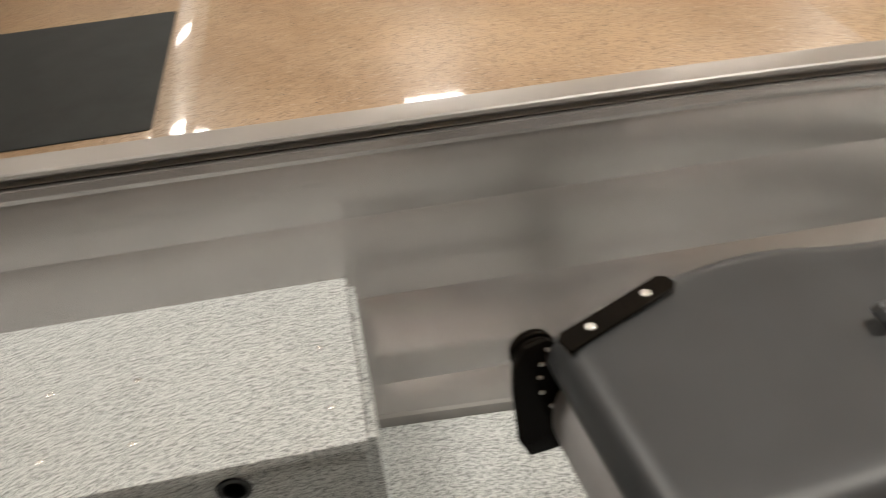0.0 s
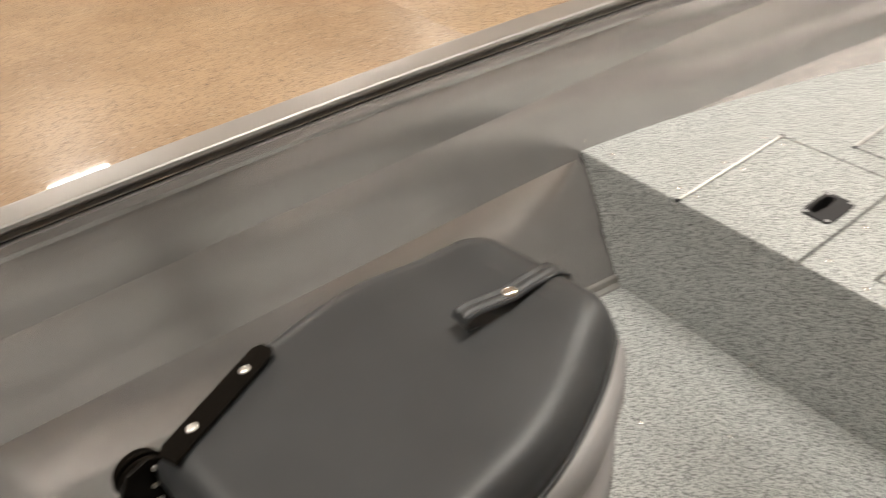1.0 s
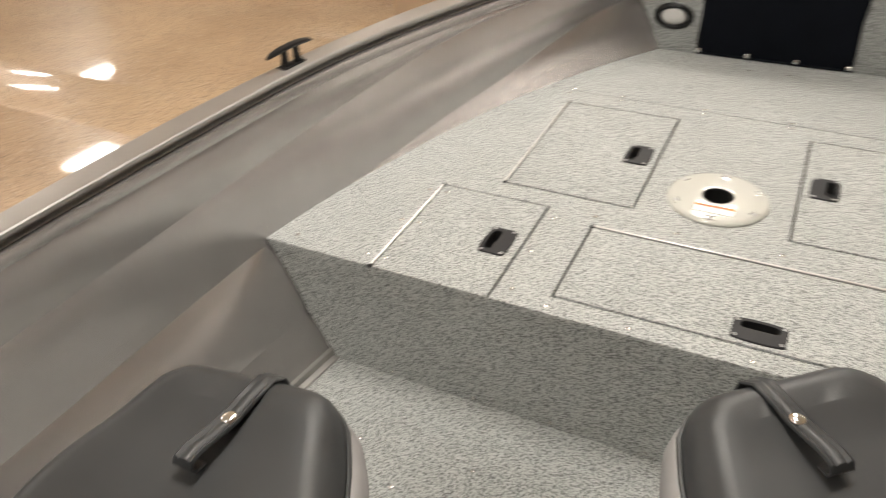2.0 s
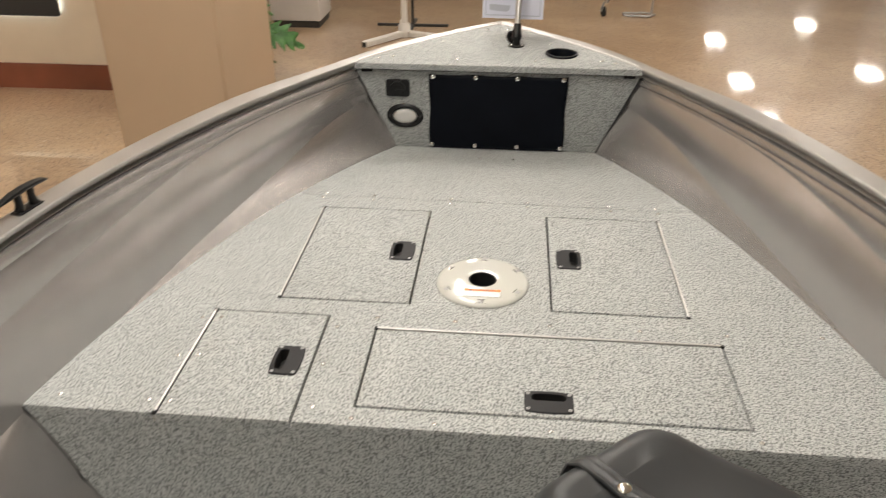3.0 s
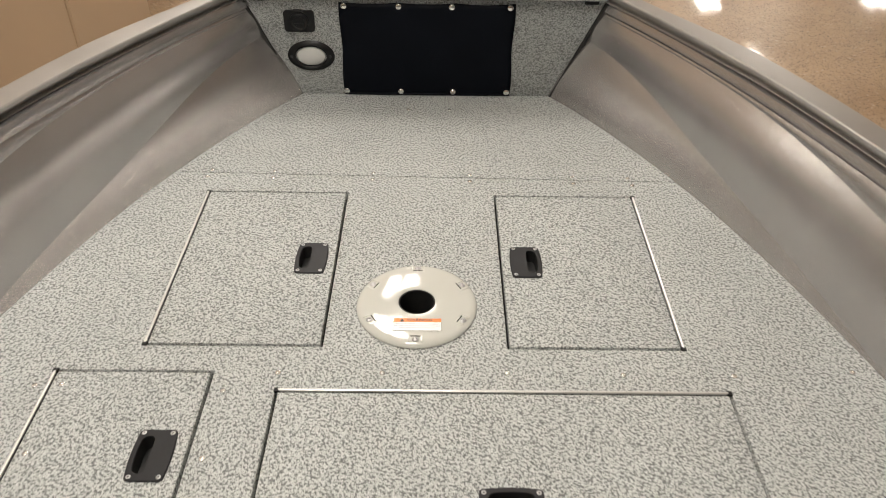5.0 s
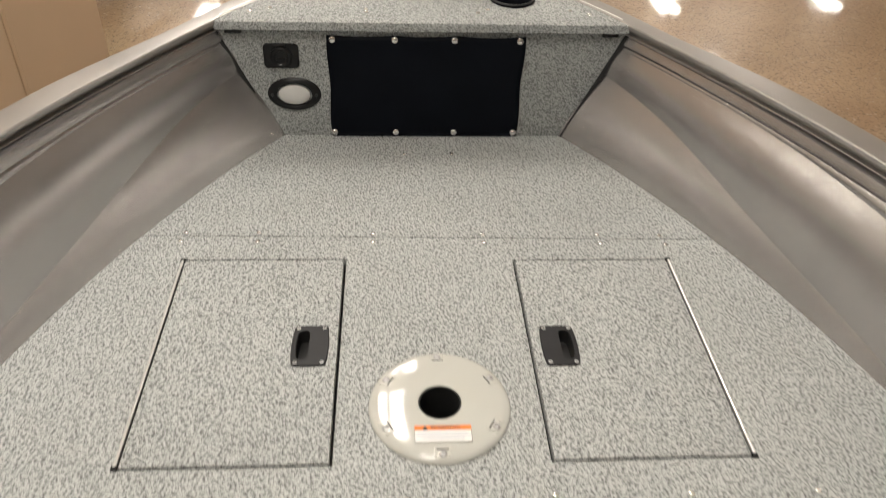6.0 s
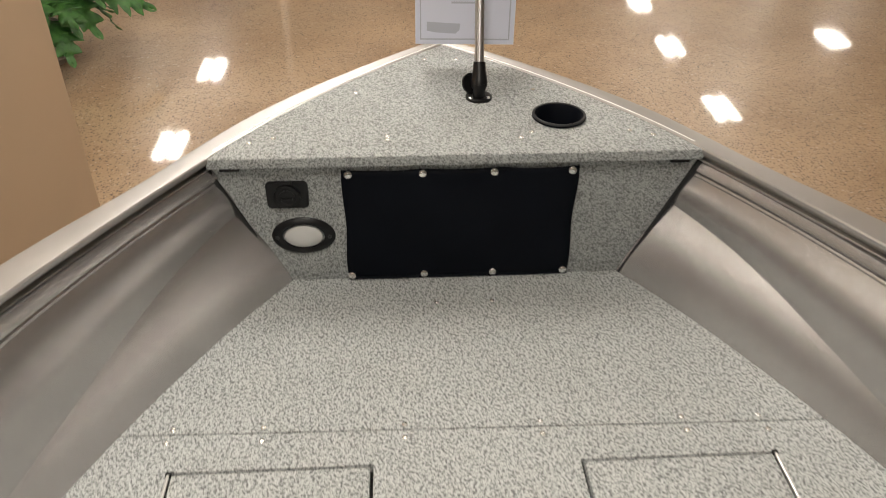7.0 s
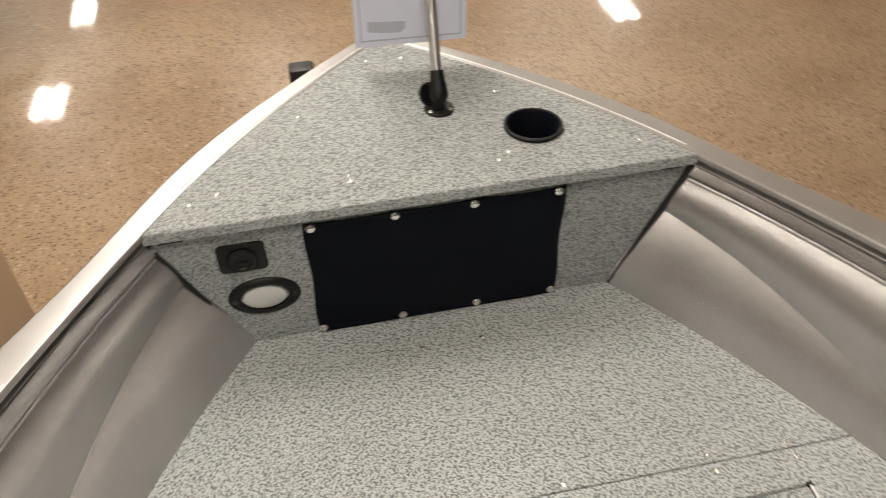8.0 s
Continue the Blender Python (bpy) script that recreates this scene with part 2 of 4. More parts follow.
def lathe(profile, seg=32, m=None, sx=1.0, sy=1.0, closed=False):
    return add_lathe(bmesh.new(), profile, seg, m, sx, sy, closed)


def add_tube(bm, points, radius, seg=10, flat=1.0):
    """A round bar along points; radius may be a list; flat squeezes it upwards."""
    pts = [Vector(p) for p in points]
    radii = radius if isinstance(radius, (list, tuple)) else [radius] * len(pts)
    rings = []
    for i, p in enumerate(pts):
        d = (pts[min(i + 1, len(pts) - 1)] - pts[max(i - 1, 0)]).normalized()
        up = Vector((0, 0, 1)) if abs(d.z) < 0.95 else Vector((0, 1, 0))
        a = d.cross(up).normalized()
        b = a.cross(d).normalized()
        rings.append([bm.verts.new(p + (a * math.cos(t) + b * math.sin(t) * flat) * radii[i]) for t in (2 * math.pi * k / seg for k in range(seg))])
    for r, s in zip(rings, rings[1:]):
        for k in range(seg):
            bm.faces.new((r[k], r[(k + 1) % seg], s[(k + 1) % seg], s[k]))
    bm.faces.new(rings[0]), bm.faces.new(rings[-1])
    return bm


def tube(points, radius, seg=10, flat=1.0):
    return add_tube(bmesh.new(), points, radius, seg, flat)


def board(outline, holes, top, thick, bevel=0.003, seg=2):
    """A flat board lying level, its upper face at z = top, with holes cut through it."""
    bm = bmesh.new()
    edges = []
    for loop in (outline, *holes):
        vs = [bm.verts.new((x, y, top)) for x, y in loop]
        edges += [bm.edges.new((vs[i], vs[(i + 1) % len(vs)])) for i in range(len(vs))]
    bmesh.ops.triangle_fill(bm, use_beauty=True, use_dissolve=False, edges=edges, normal=(0, 0, 1))
    faces = list(bm.faces)
    r = bmesh.ops.extrude_face_region(bm, geom=faces)
    for g in r["geom"]:
        if isinstance(g, bmesh.types.BMVert):
            g.co.z -= thick
    bmesh.ops.recalc_face_normals(bm, faces=bm.faces)
    if bevel:
        rim = [e for e in bm.edges if len(e.link_faces) == 2 and e.calc_face_angle(0) > 1.2 and all(abs(v.co.z - top) < 1e-5 for v in e.verts)]
        bmesh.ops.bevel(bm, geom=rim, offset=bevel, segments=seg, affect="EDGES", profile=0.5)
    return bm


def circle(x, y, r, n=40):
    return [(x + r * math.cos(2 * math.pi * i / n), y + r * math.sin(2 * math.pi * i / n)) for i in range(n)]


def rounded(x0, y0, x1, y1, r, n=5):
    pts = []
    for cx, cy, a0 in ((x1 - r, y1 - r, 0), (x0 + r, y1 - r, 90), (x0 + r, y0 + r, 180), (x1 - r, y0 + r, 270)):
        pts += [(cx + r * math.cos(radians(a0 + 90 * k / n)), cy + r * math.sin(radians(a0 + 90 * k / n))) for k in range(n + 1)]
    return pts


def spline(xs, ys):
    """A natural cubic curve through the pairs, as a function."""
    x, y = np.array(xs, float), np.array(ys, float)
    n, h = len(x), np.diff(x)
    a, rhs = np.eye(n), np.zeros(n)
    for i in range(1, n - 1):
        a[i, i - 1], a[i, i], a[i, i + 1] = h[i - 1], 2 * (h[i - 1] + h[i]), h[i]
        rhs[i] = 6 * ((y[i + 1] - y[i]) / h[i] - (y[i] - y[i - 1]) / h[i - 1])
    s = np.linalg.solve(a, rhs)

    def f(v):
        i = int(np.clip(np.searchsorted(x, v) - 1, 0, n - 2))
        t, u = v - x[i], x[i + 1] - v
        return float((s[i] * u ** 3 + s[i + 1] * t ** 3) / (6 * h[i]) + (y[i] / h[i] - s[i] * h[i] / 6) * u + (y[i + 1] / h[i] - s[i + 1] * h[i] / 6) * t)
    return f


def faired(f, lo, hi, sigma=0.11):
    """The curve f with its small wobbles planed off, as a sheet of metal would lie; straight beyond its ends."""
    grid = np.linspace(lo, hi, 160)
    step = grid[1] - grid[0]
    n = int(3 * sigma / step) + 1
    kernel = np.exp(-0.5 * (np.arange(-n, n + 1) * step / sigma) ** 2)
    kernel /= kernel.sum()

    def blur(v):
        a = v[0] + (v[0] - v[6]) / 6 * np.arange(n, 0, -1)
        b = v[-1] + (v[-1] - v[-7]) / 6 * np.arange(1, n + 1)
        return np.convolve(np.concatenate((a, v, b)), kernel, "valid")
    v = np.array([f(y) for y in grid])
    once = blur(v)
    smooth = once + blur(v - once)
    return spline(list(grid[::4]) + [hi], list(smooth[::4]) + [smooth[-1]])


def joined(*meshes):
    bm = bmesh.new()
    for piece in meshes:
        me = bpy.data.meshes.new("piece")
        piece.to_mesh(me)
        bm.from_mesh(me)
        piece.free()
        bpy.data.meshes.remove(me)
    return bm

# ---- showroom shell ----
def structure(name, bm, mat, label, category):
    return tagged(new(name, finish(bm, name, mat, 30)), label, category, kind="structure")


structure("floor", box((-18, -14, FLOOR_Z - 0.2), (18, 32, FLOOR_Z)), CONCRETE, "polished tan concrete showroom floor with exposed stone", "floor")
structure("ceiling", box((-18, -14, CEIL_Z + 0.12), (18, 32, CEIL_Z + 0.3)), CEIL, "plain off-white showroom ceiling", "ceiling")
structure("wall_south", box((-18, -14.2, FLOOR_Z), (18, -14, CEIL_Z + 0.12)), WALL_DIM, "unseen taupe showroom wall, darkened to reflect less light", "wall")
structure("wall_north", box((-18, 32, FLOOR_Z), (18, 32.2, CEIL_Z + 0.12)), WALL, "cream painted showroom wall", "wall")
# Unseen; toned dark so the left hull mirrors less light.
structure("wall_east", box((18, -14, FLOOR_Z), (18.2, 32, CEIL_Z + 0.12)), WALL_DIM, "unseen taupe showroom wall, darkened to reflect less light", "wall")
structure("wall_west", box((-18.2, -14, FLOOR_Z), (-18, 32, CEIL_Z + 0.12)), WALL, "cream painted showroom wall", "wall")
structure("wall_partition", box((-8.0, 4.97, FLOOR_Z), (-3.1, 5.15, CEIL_Z + 0.12), 0.004), WALL, "cream painted partition wall with a wooden skirting", "wall")
structure("baseboard", box((-8.0, 4.95, FLOOR_Z), (-3.1, 4.968, FLOOR_Z + 0.23), 0.004), SKIRT, "red-brown wooden skirting board along the partition", "baseboard")

pil = board([(-1.265, 0.774), (-0.908, 0.852), (-0.878, 1.317), (-1.235, 1.239)], [], CEIL_Z + 0.12, CEIL_Z + 0.12 - FLOOR_Z, 0.0)
bmesh.ops.bevel(pil, geom=[e for e in pil.edges if abs(e.verts[0].co.z - e.verts[1].co.z) > 1], offset=0.006, segments=2, affect="EDGES")
structure("column", pil, PILLAR, "square tan painted column beside the boat", "column")

# pale strips in the concrete
for i, (x0, y0, x1, y1) in enumerate([(-18, -2.86, -3.4, -2.63), (-18, 1.48, -1.7, 2.08)]):
    structure(f"floor_joint_{i + 1}", box((x0, y0, FLOOR_Z - 0.01), (x1, y1, FLOOR_Z + 0.003), 0.001), CONCRETE_PALE if i == 0 else CONCRETE_WARM, "pale polished strip in the concrete floor", "floor joint")

# a hairline crack in the concrete
crack_line = [(2.30, 5.68), (2.24, 5.55), (2.19, 5.42), (2.07, 5.16), (2.06, 5.04), (2.01, 4.92), (2.03, 4.80), (2.01, 4.70), (1.98, 4.56), (1.99, 4.43), (2.01, 4.30), (1.99, 4.19), (1.93, 4.05), (1.95, 3.9)]
structure("floor_crack", tube([(x, y, FLOOR_Z + 0.0005) for x, y in crack_line], 0.0011, 6, 0.3), CRACK, "dark hairline crack in the polished concrete", "floor crack")

LAMPS = [(-10.6, -4.2), (-10.6, -0.3), (-10, 5.7), (-10, 8.7), (-13.3, 12.3), (-12.6, 8.3), (-3.7, 10.8), (-3.6, 13.9),
         (5.6, 11.8), (5.6, 14.8), (5.7, 17.6), (5.9, 21.6), (9.2, 15.1), (9.1, 18.6), (9.1, 23.7),
         # From here several lamps are added fill, placed where no floor reflection shows them.
         (-0.3, 3.2), (-0.4, 1.8), (-0.25, -0.4), (-5.3, -0.9), (-5.3, 1.5), (-1.0, -2.8), (-3.7, 5.2), (2.7, 5.2), (-7.3, 2.4), (-7.3, -0.5), (-7.3, -3.4),
         # Mostly added, unseen, to brighten the far floor and the hull.
         (-0.3, 6.2), (-0.3, 9.3), (2.9, 8.8), (6.4, 4.2), (9.8, 4.7)]


def ceiling_light():
    lamp = thing("ceiling_light", "white recessed ceiling light with a glowing rectangular diffuser; several are added as fill", "ceiling light", group="showroom ceiling lights")
    bm = bmesh.new()
    for lo, hi in (((-0.25, -0.48, 0), (-0.21, 0.48, 0.1)), ((0.21, -0.48, 0), (0.25, 0.48, 0.1)), ((-0.21, -0.48, 0), (0.21, -0.44, 0.1)), ((-0.21, 0.44, 0), (0.21, 0.48, 0.1))):
        add_box(bm, lo, hi, 0.004)
    part("frame", bm, WHITE_METAL, lamp)
    part("divider", box((-0.034, -0.44, 0.0), (0.034, 0.44, 0.009)), WHITE_METAL, lamp, "white bar between the two tubes")
    part("diffuser", box((-0.208, -0.438, 0.02), (0.208, 0.438, 0.03)), glow, lamp, "glowing diffuser")
    tubes = bpy.data.lights.new("tube_light", "AREA")
    tubes.shape, tubes.size, tubes.size_y = "RECTANGLE", 0.416, 0.876
    tubes.color, tubes.energy = (1.0, 0.94, 0.85), LAMP_WATTS
    bulb = new("tube_light", tubes)
    bulb.parent = lamp
    bulb.matrix_basis = pose(0, 0, 0.012)
    return lamp


first = ceiling_light()
first.matrix_basis = pose(*LAMPS[0], CEIL_Z + 0.015)
for x, y in LAMPS[1:]:
    copy_thing(first, pose(x, y, CEIL_Z + 0.015))

# ---- boat ----
boat = thing("fishing_boat", "grey aluminium fishing boat with pale flecked vinyl decks", "boat", pose(0, 0, 0))

STERN = -3.2
rail_in = spline([-3.2, -2.4, -1.8, -1.4, -0.95, -0.5, -0.19, 0.05, 0.15, 0.35, 0.47, 0.575, 0.7, 0.79, 0.83, 0.92, 1.02, 1.15, 1.26, 1.36],
                 [1.02, 1.005, 0.988, 0.977, 0.957, 0.918, 0.876, 0.812, 0.778, 0.702, 0.645, 0.590, 0.522, 0.469, 0.445, 0.391, 0.318, 0.209, 0.107, 0.0])
rail_out = spline([-3.2, -2.33, -1.77, -1.4, -0.95, -0.71, -0.42, -0.14, 0.03, 0.168, 0.413, 0.57, 0.69, 0.83, 0.97, 1.06, 1.18, 1.295, 1.40],
                  [1.07, 1.055, 1.038, 1.03, 1.01, 0.996, 0.964, 0.915, 0.872, 0.830, 0.735, 0.655, 0.572, 0.492, 0.410, 0.342, 0.230, 0.118, 0.0])
deck_x = spline([-3.2, -1.8, -1.4, -0.95, -0.53, -0.3, -0.14, 0, 0.1, 0.23, 0.37, 0.5, 0.6, 0.7, 0.82, 0.95],
                [0.975, 0.957, 0.945, 0.915, 0.865, 0.822, 0.779, 0.738, 0.706, 0.658, 0.602, 0.536, 0.482, 0.425, 0.343, 0.24])
floor_x = spline([-3.2, -1.8, -1.4, -0.95, -0.54, -0.3, 0.1, 0.4, 0.95], [0.90, 0.853, 0.825, 0.79, 0.742, 0.70, 0.58, 0.45, 0.08])
crease_a = spline([-3.2, -1.8, -1.25, -0.75, -0.4, -0.1, 0.05, 0.2, 0.4, 0.6, 0.95], [0.118, 0.118, 0.122, 0.137, 0.156, 0.182, 0.199, 0.215, 0.226, 0.228, 0.228])
crease_b = spline([-3.2, -1.77, -1.0, -0.54, -0.13, 0.12, 0.27, 0.42, 0.57, 0.7, 0.83, 0.95], [-0.052, -0.051, -0.042, -0.016, 0.009, 0.039, 0.057, 0.084, 0.120, 0.147, 0.163, 0.172])
crease_c = spline([-3.2, -1.6, -0.7, -0.5, 0.95], [-0.225, -0.218, -0.192, -0.188, -0.1])
deck_x, floor_x = faired(deck_x, -3.2, 0.95), faired(floor_x, -3.2, 0.95)
crease_a, crease_b, crease_c = faired(crease_a, -3.2, 0.95), faired(crease_b, -3.2, 0.95), faired(crease_c, -3.2, 0.95)
rail_in, rail_out = faired(rail_in, -3.2, 1.36, 0.09), faired(rail_out, -3.2, 1.40, 0.09)
FLOOR_B = -0.307         # cockpit floor
STEP_Y = -0.534


def blend(t):
    t = min(1.0, max(0.0, t))
    return t * t * (3 - 2 * t)


def flare(y, z):
    """Half breadth of the inner hull at a height, before its pressed creases; it tucks under the rail towards the bow."""
    if z >= 0:
        return deck_x(y) + (rail_in(y) + 0.017 * blend((y - 0.25) / 0.5) - deck_x(y)) * z / 0.265
    return deck_x(y) + (floor_x(y) - deck_x(y)) * z / FLOOR_B


def hull_section(y):
    """Points from under the rail down to the bilge: each band leaves its crease sloping and ends upright."""
    a = min(crease_a(y), 0.228)
    b = min(crease_b(y), a - 0.01)
    c = crease_c(y)
    fore = blend((y - 0.25) / 0.45)
    pts = [(flare(y, 0.256) + 0.012, 0.2585), (flare(y, 0.256) - 0.005, 0.257), (flare(y, 0.246) - 0.006, 0.246), (flare(y, 0.240) - 0.0055, 0.240), (flare(y, 0.2355) + 0.003, 0.2355)]
    ease = 0.46 + 0.30 * blend(y / 0.3)
    eases = [ease, ease, 0.36 * (1 - fore), 0.36 * (1 - fore)]
    nodes = [0.234, a, b, c, FLOOR_B - 0.05]
    for k, (zt, zb) in enumerate(zip(nodes, nodes[1:])):
        xt, xb = flare(y, zt), flare(y, zb)
        n = (4, 12, 30, 6)[k]
        for i in range(n):
            u = i / n
            z = zt + (zb - zt) * u
            x = (flare(y, z) if k == 2 else xt + (xb - xt) * u) + eases[k] * (xb - xt) * u * (1 - u)
            if k == 1:
                x += 0.007 * fore * u
            elif k == 2 and z > 0:
                x += 0.007 * fore * z / b
                x -= 0.15 * b * fore * (z / b) * (1 - z / b)
            pts.append((x, z))
    pts.append((flare(y, nodes[-1]), nodes[-1]))
    off = deck_x(y) - float(np.interp(0, [-p[1] for p in pts], [p[0] for p in pts]))
    return [(x + off * max(0.0, 1 - abs(z) / 0.16), z) for x, z in pts]


def hull_x(y, z):
    pts = hull_section(y)
    return float(np.interp(-z, [-p[1] for p in pts], [p[0] for p in pts]))


def sheet_loft(rows, side):
    bm = bmesh.new()
    grid = [[bm.verts.new((side * x, y, z)) for x, y, z in row] for row in rows]
    for a, b in zip(grid, grid[1:]):
        for i in range(len(a) - 1):
            bm.faces.new((a[i], a[i + 1], b[i + 1], b[i]))
    return bm


ys = list(np.linspace(STERN, -0.6, 40)) + list(np.linspace(-0.55, 0.86, 48))
for side in (-1, 1):
    rows = [[(x, y, z) for x, z in hull_section(y)] for y in ys]
    ob = part("hull_liner", sheet_loft(rows, side), HULL, boat, "satin grey aluminium hull side with pressed creases", smooth=9)
    sol = ob.modifiers.new("thickness", "SOLIDIFY")
    sol.thickness, sol.offset = 0.004, -1 if side > 0 else 1

# outer hull: topsides, chine and vee bottom down to the keel
keel_z = spline([-3.2, -1.5, 0.0, 0.6, 1.0, 1.25, 1.38], [-0.62, -0.62, -0.58, -0.48, -0.28, -0.02, 0.25])
ys_out = list(np.linspace(STERN, 0.8, 30)) + list(np.linspace(0.85, 1.385, 18))
for side in (-1, 1):
    rows = []
    for y in ys_out:
        kz, xo = keel_z(y), max(0.0, rail_out(min(y, 1.399)) - 0.006)
        zc = max(kz + 0.02, -0.40 + 0.30 * max(0.0, y) ** 2)
        xc = min(xo, max(0.02, xo * (0.93 - 0.25 * max(0.0, y + 0.4))))
        row = [(xo, y, 0.262), (xo - 0.002, y, 0.20), ((xo + xc) / 2 + 0.01, y, (0.2 + zc) / 2), (xc, y, zc), (xc * 0.5, y, (zc + kz) / 2 - 0.01), (0, y, kz)]
        rows.append([(max(0.0, a), b, min(c, 0.262)) for a, b, c in row])
    part("outer_hull", sheet_loft(rows, side), OUTER, boat, "grey painted outer hull plating", smooth=25)
transom = board([(-1.05, -0.2), (-0.9, -0.42), (0, -0.62), (0.9, -0.42), (1.05, -0.2), (1.06, 0.262), (-1.06, 0.262)], [], 0, 0.03, 0.0)
part("transom", transom, OUTER, boat, m=pose(0, STERN, 0, 90, 0, 0))

# gunwale rail extrusion
RAIL_INNER = [(0.010, 0.253), (0.009, 0.262), (0.002, 0.2625), (0.001, 0.264), (0.002, 0.2655), (0.013, 0.266), (0.013, 0.279), (-0.004, 0.2795), (-0.006, 0.2815), (-0.006, 0.2885), (-0.0035, 0.2912), (0.001, 0.2920)]
RAIL_OUTER = [(-0.008, 0.294), (-0.002, 0.291), (0.0, 0.285), (0.0, 0.245), (-0.012, 0.242)]
ys_rail = list(np.linspace(STERN, -0.6, 24)) + list(np.linspace(-0.55, 1.28, 64)) + [1.31, 1.335, 1.355]
for side in (-1, 1):
    rows = [[(max(0.0, rail_in(y) + d), y, z) for d, z in RAIL_INNER] + [(max(0.004, rail_out(y) + d), y, z) for d, z in RAIL_OUTER] for y in ys_rail]
    rows.append([(0.0, 1.36 + 0.04 * i / 12, z) for i, (d, z) in enumerate(RAIL_INNER + RAIL_OUTER)])
    part("gunwale_rail", sheet_loft(rows, side), RAIL, boat, "satin aluminium gunwale rail", smooth=22)

# folded lip where the hull sheet meets the cockpit floor
for side in (-1, 1):
    rows = []
    for y in np.linspace(STERN, STEP_Y + 0.01, 40):
        x = hull_x(y, FLOOR_B + 0.022)
        rows.append([(x + 0.004, y, FLOOR_B + 0.026), (x - 0.004, y, FLOOR_B + 0.026), (x - 0.011, y, FLOOR_B + 0.024), (x - 0.013, y, FLOOR_B + 0.021), (x - 0.014, y, FLOOR_B - 0.004)])
    part("floor_lip", sheet_loft(rows, side), LIP, boat, "folded aluminium lip along the cockpit floor", smooth=40)

# ---- bow casting deck ----
SEAM = (0.4225, -0.020)      # seam between the two deck boards: y = a + b x
HATCHES = [  # x0, x1, aft y, fore y, hinge side
    (-0.472, -0.162, -0.122, 0.3575, "left"),
    (0.161, 0.470, -0.124, 0.3510, "right"),
    (-0.2275, 0.5235, -0.483, -0.2225, "fore"),
    (-0.601, -0.336, STEP_Y, -0.1805, "left")]
GAP = 0.0047


def rim(y0, y1, side, n=14, out=0.004):
    return [(side * (hull_x(y, 0) + out), y) for y in np.linspace(y0, y1, n)]


yl, yr = SEAM[0] + 0.58 * 0.02, SEAM[0] - 0.58 * 0.02
al = HATCHES[3]
outline = [(al[0], STEP_Y), (al[0], al[3]), (al[1], al[3]), (al[1], STEP_Y)] + rim(STEP_Y, yr, 1) + rim(yl, STEP_Y, -1)
holes = [[(x0, y0), (x1, y0), (x1, y1), (x0, y1)] for x0, x1, y0, y1, _ in HATCHES[:3]] + [circle(0, -0.012, 0.04)]
part("deck_board", board(outline, holes, 0, 0.018, 0.003), CARPET, boat, "pale grey flecked vinyl casting deck")
outline = rim(yr + 0.0016, 0.84, 1) + list(reversed(rim(yl + 0.0016, 0.84, -1)))
part("fore_deck_board", board(outline, [], 0, 0.018, 0.002), CARPET, boat, "pale grey flecked vinyl deck board")
# Added black sheet that puts shade behind the hatch gaps.
part("gap_shade_sheet", board([(-0.70, STEP_Y + 0.02), (0.70, STEP_Y + 0.02), (0.55, 0.35), (-0.55, 0.35)], [circle(0, -0.012, 0.045)], -0.024, 0.006, 0), DARK, boat)

latch_plate = rounded(-0.028, -0.047, 0.028, 0.047, 0.006)


def subdivided(loop, n=6):
    """A rounded rectangle's loop with its four straight edges cut into n."""
    out, m = [], len(loop) // 4
    for j, ((ax, ay), (bx, by)) in enumerate(zip(loop, loop[1:] + loop[:1])):
        k = n if (j + 1) % m == 0 else 1
        out += [(ax + (bx - ax) * i / k, ay + (by - ay) * i / k) for i in range(k)]
    return out


def skin(loops, closed=True):
    bm = bmesh.new()
    rows = [[bm.verts.new(p) for p in loop] for loop in loops]
    n = len(rows[0])
    for a, b in zip(rows, rows[1:]):
        for i in range(n):
            bm.faces.new((a[i], a[(i + 1) % n], b[(i + 1) % n], b[i]))
    if closed:
        bm.faces.new(rows[-1])
    return bm


plate_edge = [(x * (1 + 0.13 * (1 - (y / 0.047) ** 2)), y) for x, y in subdivided(latch_plate)]
slot_edge = [(x - (0.003 * (1 - (y / 0.034) ** 2) if x < -0.01 else 0), y) for x, y in subdivided(rounded(-0.0200, -0.034, -0.0010, 0.034, 0.0085))]
latch_mesh = finish(skin([[(x, y, -0.001) for x, y in plate_edge], [(x, y, 0.0022) for x, y in plate_edge], [(x * 0.95, y * 0.97, 0.0036) for x, y in plate_edge],
                          [(x - 0.0008, y * 1.02, 0.0038) for x, y in slot_edge], [(x, y, 0.0030) for x, y in slot_edge], [(x, y, -0.003) for x, y in slot_edge]], False), "latch", LATCH, 30)
# Black instead of charcoal: the pocket's shade is put into its colour.
pocket_mesh = finish(skin([[(x, y, 0.0005) for x, y in slot_edge], [(x * 0.97, y * 0.98, -0.030) for x, y in slot_edge]]), "pocket", DARK, 30)
screw_profile = [(0.0001, 0.0), (0.0050, 0.0), (0.0047, 0.0008), (0.0036, 0.0014), (0.0020, 0.0018), (0.0015, 0.0008), (0.0001, 0.0006)]
screw_mesh = finish(lathe(screw_profile, 12), "screw", SCREW, 50)
dull_screw = finish(lathe(screw_profile, 12), "dull_screw", GALV, 50)
LATCHES = [(-0.2125, 0.120, 0), (0.2125, 0.113, 180), (0.147, -0.439, -90), (-0.390, -0.355, 0)]


